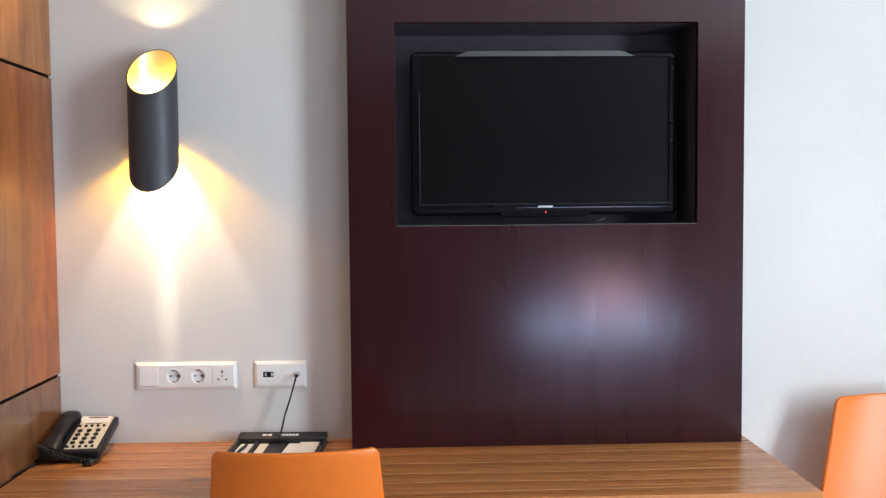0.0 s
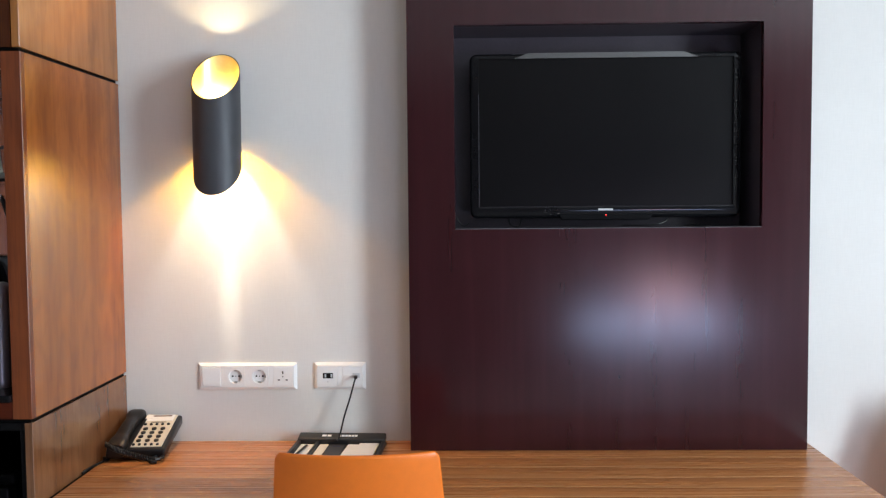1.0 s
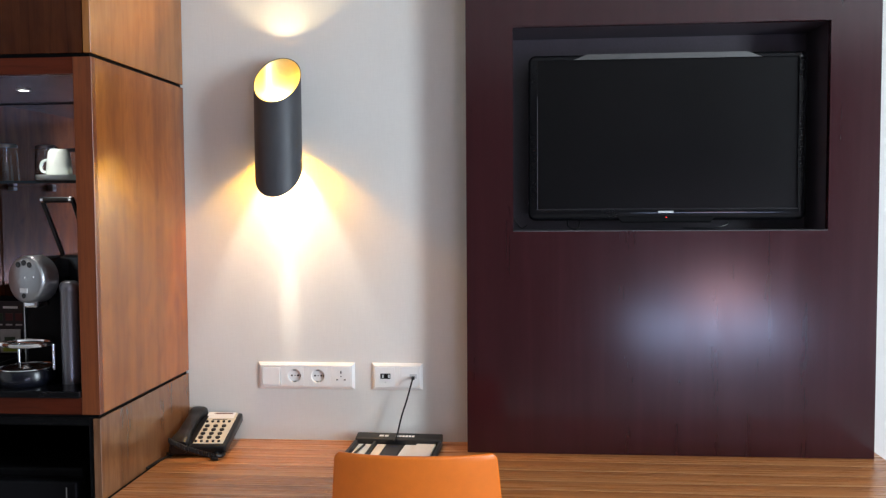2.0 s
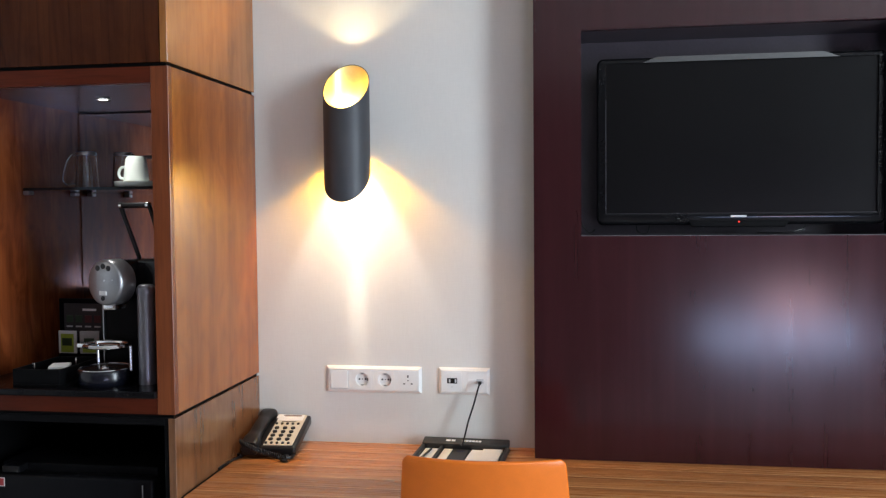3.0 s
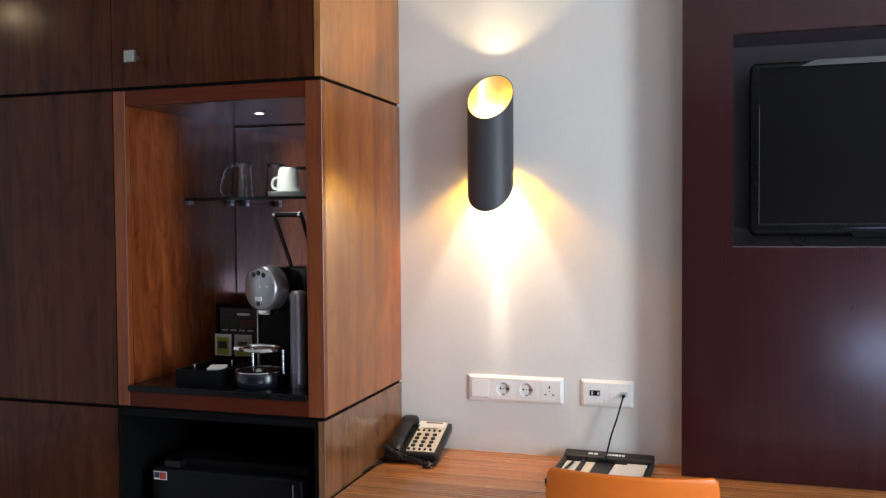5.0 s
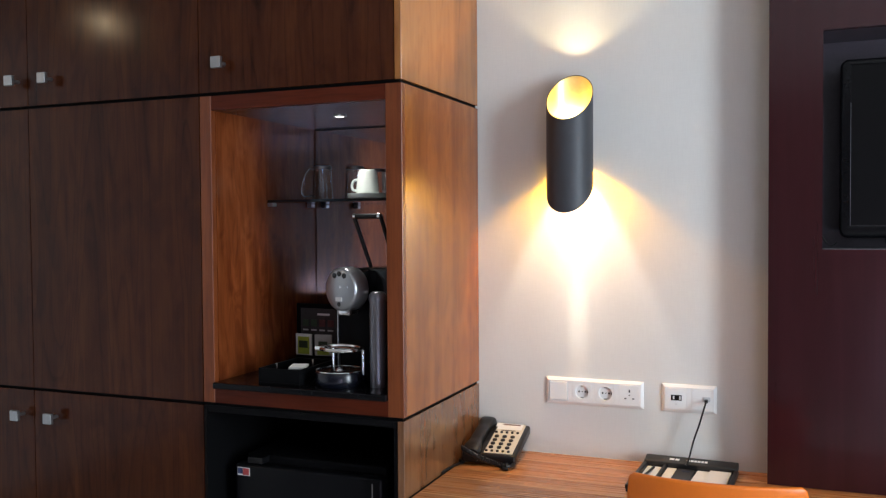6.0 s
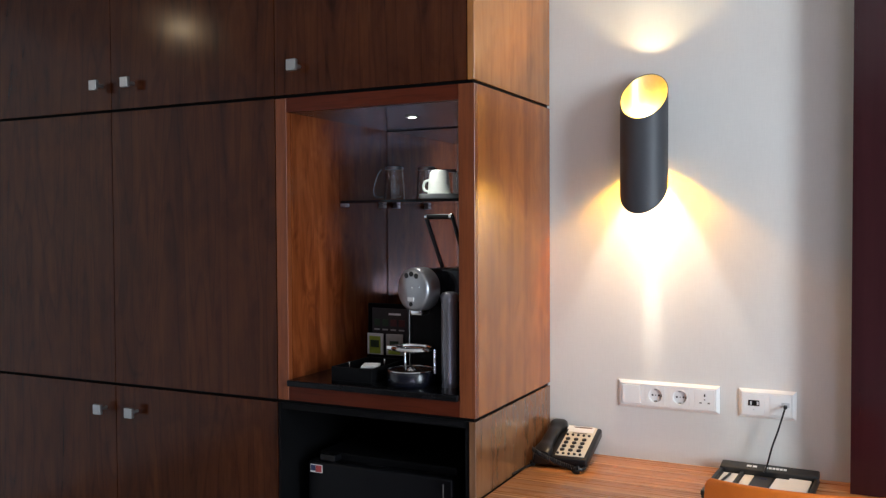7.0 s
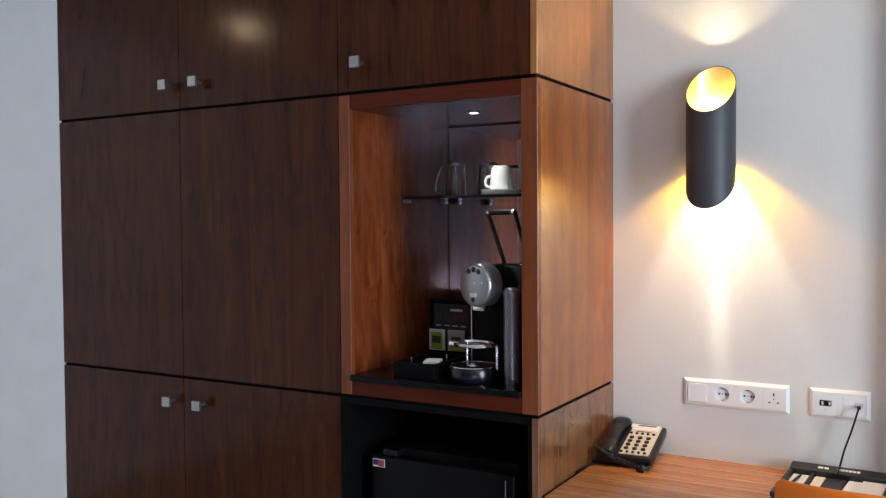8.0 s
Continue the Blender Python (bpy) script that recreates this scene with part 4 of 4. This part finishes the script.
plate = part("faceplate", on_slope(-0.002, 0.083, -0.090, 0.092, 0.0003, 0.0025, 0.0008), CREAM, ph, "cream keypad plate")
part("label_card", on_slope(0.000, 0.076, 0.056, 0.092, 0.003, 0.0012), PAPER_WHITE, plate)
part("paper_flap", on_slope(-0.006, 0.016, 0.068, 0.092, 0.0046, 0.0006), PAPER_WHITE, plate)
part("card_bar", on_slope(0.012, 0.068, 0.081, 0.086, 0.0044, 0.0008), CAPSULE_RED, plate)
part("card_bar", on_slope(0.016, 0.060, 0.047, 0.050, 0.003, 0.0008), DARK_PRINT, plate)
keys = [(0.004 + 0.0165 * k, ky, 0.0042) for ky in (-0.082, 0.034) for k in range(5)]
keys += [(0.012 + 0.0245 * k, -0.060 + 0.0225 * r, 0.0070) for r in range(4) for k in range(3)]
for kx, ky, half in keys:
    key = lathe([(0, 0.003), (half, 0.003), (half, 0.0062), (0.7 * half, 0.0072), (0, 0.0074)], 12)
    part("key", moved(key, SLOPE @ Matrix.Translation((kx, ky, 0))), SATIN_BLACK, plate, smooth=True)


def handset():
    """A curved receiver: deep at both ends, thin and raised between them."""
    bm, rings, n = bmesh.new(), [], 28
    for i in range(n + 1):
        t = i / n
        u = 2 * t - 1
        y = 0.106 * u
        line = 0.028 + SL * (y + PD)
        end = max(0.0, (abs(u) - 0.38) / 0.42)
        end = min(1.0, end)
        end = end * end * (3 - 2 * end)
        top = line + 0.019 + 0.010 * (1 - u * u) + 0.006 * end
        low = line + 0.004 - 0.022 * end
        half = 0.019 + 0.008 * end
        cap = min(1.0, (1 - abs(u)) / 0.10) if i not in (0, n) else 0.25
        cap = 0.55 + 0.45 * math.sqrt(max(0.0, 1 - (1 - cap) ** 2))
        zc, hz = (top + low) / 2, (top - low) / 2 * cap
        ring = []
        for k in range(24):
            a = 2 * math.pi * k / 24
            c_, s_ = math.cos(a), math.sin(a)
            ring.append(bm.verts.new((-0.038 + half * cap * math.copysign(abs(c_) ** 0.6, c_), y, zc + hz * math.copysign(abs(s_) ** 0.6, s_))))
        rings.append(ring)
    for a, b in zip(rings, rings[1:]):
        for k in range(24):
            bm.faces.new((a[k], a[(k + 1) % 24], b[(k + 1) % 24], b[k]))
    bm.faces.new(rings[0])
    bm.faces.new(rings[-1][::-1])
    bmesh.ops.recalc_face_normals(bm, faces=bm.faces[:])
    return bm


part("handset", handset(), SATIN_BLACK, ph, "curved black handset", True)
coil = []
for i in range(420):
    t = i / 419
    a = t * 2 * math.pi * 26
    cx_ = -0.062 + 0.135 * t
    cy_ = -0.112 - 0.030 * math.sin(math.pi * min(1, t * 1.1)) - 0.012 * t
    cz_ = 0.046 * (1 - t) ** 1.2 + 0.007 + 0.010 * math.sin(math.pi * t)
    coil.append((cx_ + 0.0005 * a / 100, cy_ + 0.0062 * math.cos(a), cz_ + 0.0062 * math.sin(a)))
part("coiled_cord", sweep(coil, 0.0020, 6), SATIN_BLACK, ph, "black coiled cord", True)
part("cord_loop", sweep([(0.073, -0.124, 0.012), (0.085, -0.116, 0.010), (0.088, -0.098, 0.012), (0.075, -0.094, 0.012), (0.060, -0.112, 0.008), (0.066, -0.13, 0.006), (0.080, -0.128, 0.006)], 0.0055, 8, 5), SATIN_BLACK, ph, smooth=True)
part("line_cord", sweep([(-0.06, -0.09, 0.006), (-0.075, -0.12, 0.004), (-0.085, -0.16, 0.0035), (-0.091, -0.21, 0.0035)], 0.003, 8, 5), SATIN_BLACK, ph, smooth=True)

tr = thing("desk_tray", (-0.630, 2.37, DZ), "black leather desk organiser tray holding cards and papers", "tray", turn=-2.5)
part("base", box(-0.128, 0.128, -0.14, 0.14, 0.0, 0.006, 0.002), LEATHER_BLACK, tr)
part("header_bar", moved(box(-0.128, 0.128, -0.020, 0.020, 0.0, 0.020, 0.004, 3), Matrix.Translation((0, 0.122, 0.010)) @ pose(0, 0, 0, 14)), LEATHER_BLACK, tr, "raised black header bar", True)
for q in (-0.124, 0.124):
    part("side_rim", box(q - 0.006, q + 0.006, -0.14, 0.104, 0.006, 0.020, 0.003), LEATHER_BLACK, tr)
part("front_rim", box(-0.118, 0.118, -0.14, -0.128, 0.006, 0.018, 0.003), LEATHER_BLACK, tr)
part("divider", box(-0.072, -0.064, -0.127, 0.104, 0.006, 0.018, 0.002), LEATHER_BLACK, tr)
for x0, x1 in ((-0.058, -0.045), (-0.042, -0.031), (-0.010, -0.002), (0.000, 0.008), (0.010, 0.017), (0.019, 0.027), (0.029, 0.036), (0.038, 0.046)):
    part("header_mark", moved(box(x0, x1, -0.006, 0.003, 0.0203, 0.0212), Matrix.Translation((0, 0.122, 0.010)) @ pose(0, 0, 0, 14)), PAPER_WHITE, tr)
for name_, x0, x1, y1, mat_, zz, lab in (("note_card", -0.116, -0.076, 0.098, PAPER_WHITE, 0.0065, "white printed card lying in the tray"), ("note_card", -0.061, -0.036, 0.100, PAPER_CREAM, 0.0065, "cream card lying in the tray"), ("black_booklet", -0.032, 0.014, 0.112, DARK_PRINT, 0.0065, "black glossy booklet lying in the tray"), ("note_paper", 0.018, 0.060, 0.102, PAPER_WHITE, 0.0065, "white notepaper lying askew in the tray"), ("notepad", 0.056, 0.112, 0.096, PAPER_WHITE, 0.009, "white notepad lying in the tray")):
    s = thing(name_, (-0.630, 2.37, DZ + zz), lab, "paper", turn=-2.5 - (2 if name_ == "note_paper" else 0))
    part("sheet", box(x0, x1, -0.12, y1, 0.0, 0.002 if "pad" not in name_ else 0.005), mat_, s)
    if name_ == "black_booklet":
        part("emblem", box(x0 + 0.012, x1 - 0.012, 0.075, 0.083, 0.0021, 0.0026), BLUE_PRINT, s)
pn = thing("pen", (-0.735, 2.41, DZ + 0.009), "thin dark pen lying on the card", "pen", turn=-8)
part("barrel", sweep([(0.008, -0.07, 0.004), (0.008, 0.04, 0.004)], 0.0035, 10), SATIN_BLACK, pn, smooth=True)


# ---- chairs ----
def chair(place, turn, label, taper):
    c = thing("chair", place, label, "chair", "orange chairs", turn)
    bm = bmesh.new()
    rows, cols, grid = 48, 22, []
    for i in range(rows + 1):
        s = i / rows                                     # 0 at the seat, 1 at the top
        z = 0.440 + (0.881 - 0.440) * s
        half = min(0.262, 0.193 + taper * (1 - s))
        edge = max(0.0, (s - 0.95) / 0.05)
        half -= 0.012 * edge ** 3
        line = []
        for j in range(cols + 1):
            u = 2 * j / cols - 1
            y = -0.165 - 0.075 * s - 0.012 * s * s + 0.050 * u * u
            line.append(bm.verts.new((half * u, y, z)))
        grid.append(line)
    for a, b in zip(grid, grid[1:]):
        for j in range(cols):
            bm.faces.new((a[j], a[j + 1], b[j + 1], b[j]))
    bmesh.ops.recalc_face_normals(bm, faces=bm.faces[:])
    bmesh.ops.solidify(bm, geom=bm.faces[:], thickness=0.013)
    back = part("backrest", bm, ORANGE, c, smooth=True)
    bv = back.modifiers.new("soft_edge", "BEVEL")
    bv.width, bv.segments, bv.limit_method, bv.angle_limit = 0.005, 3, "ANGLE", radians(50)
    part("seat", box(-0.22, 0.22, -0.19, 0.215, 0.425, 0.450, 0.012, 4), ORANGE, c, smooth=True)
    part("seat_frame", joined(box(-0.19, 0.19, -0.16, -0.14, 0.405, 0.4245), box(-0.19, 0.19, 0.15, 0.17, 0.405, 0.4245)), STEEL, c)
    for sx in (-1, 1):
        for sy in (-1, 1):
            part("leg", sweep([(sx * 0.18, 0.005 + sy * 0.155, 0.41), (sx * 0.205, 0.005 + sy * 0.19, 0.0)], 0.010, 12), CHROME, c, smooth=True)
    return c


chair((-0.523, 2.175, 0), 1.5, "orange leatherette chair pushed up to the desk", 0.040)
chair((1.135, 2.200, 0), 173.0, "orange leatherette chair standing against the wall beside the desk", 0.095)
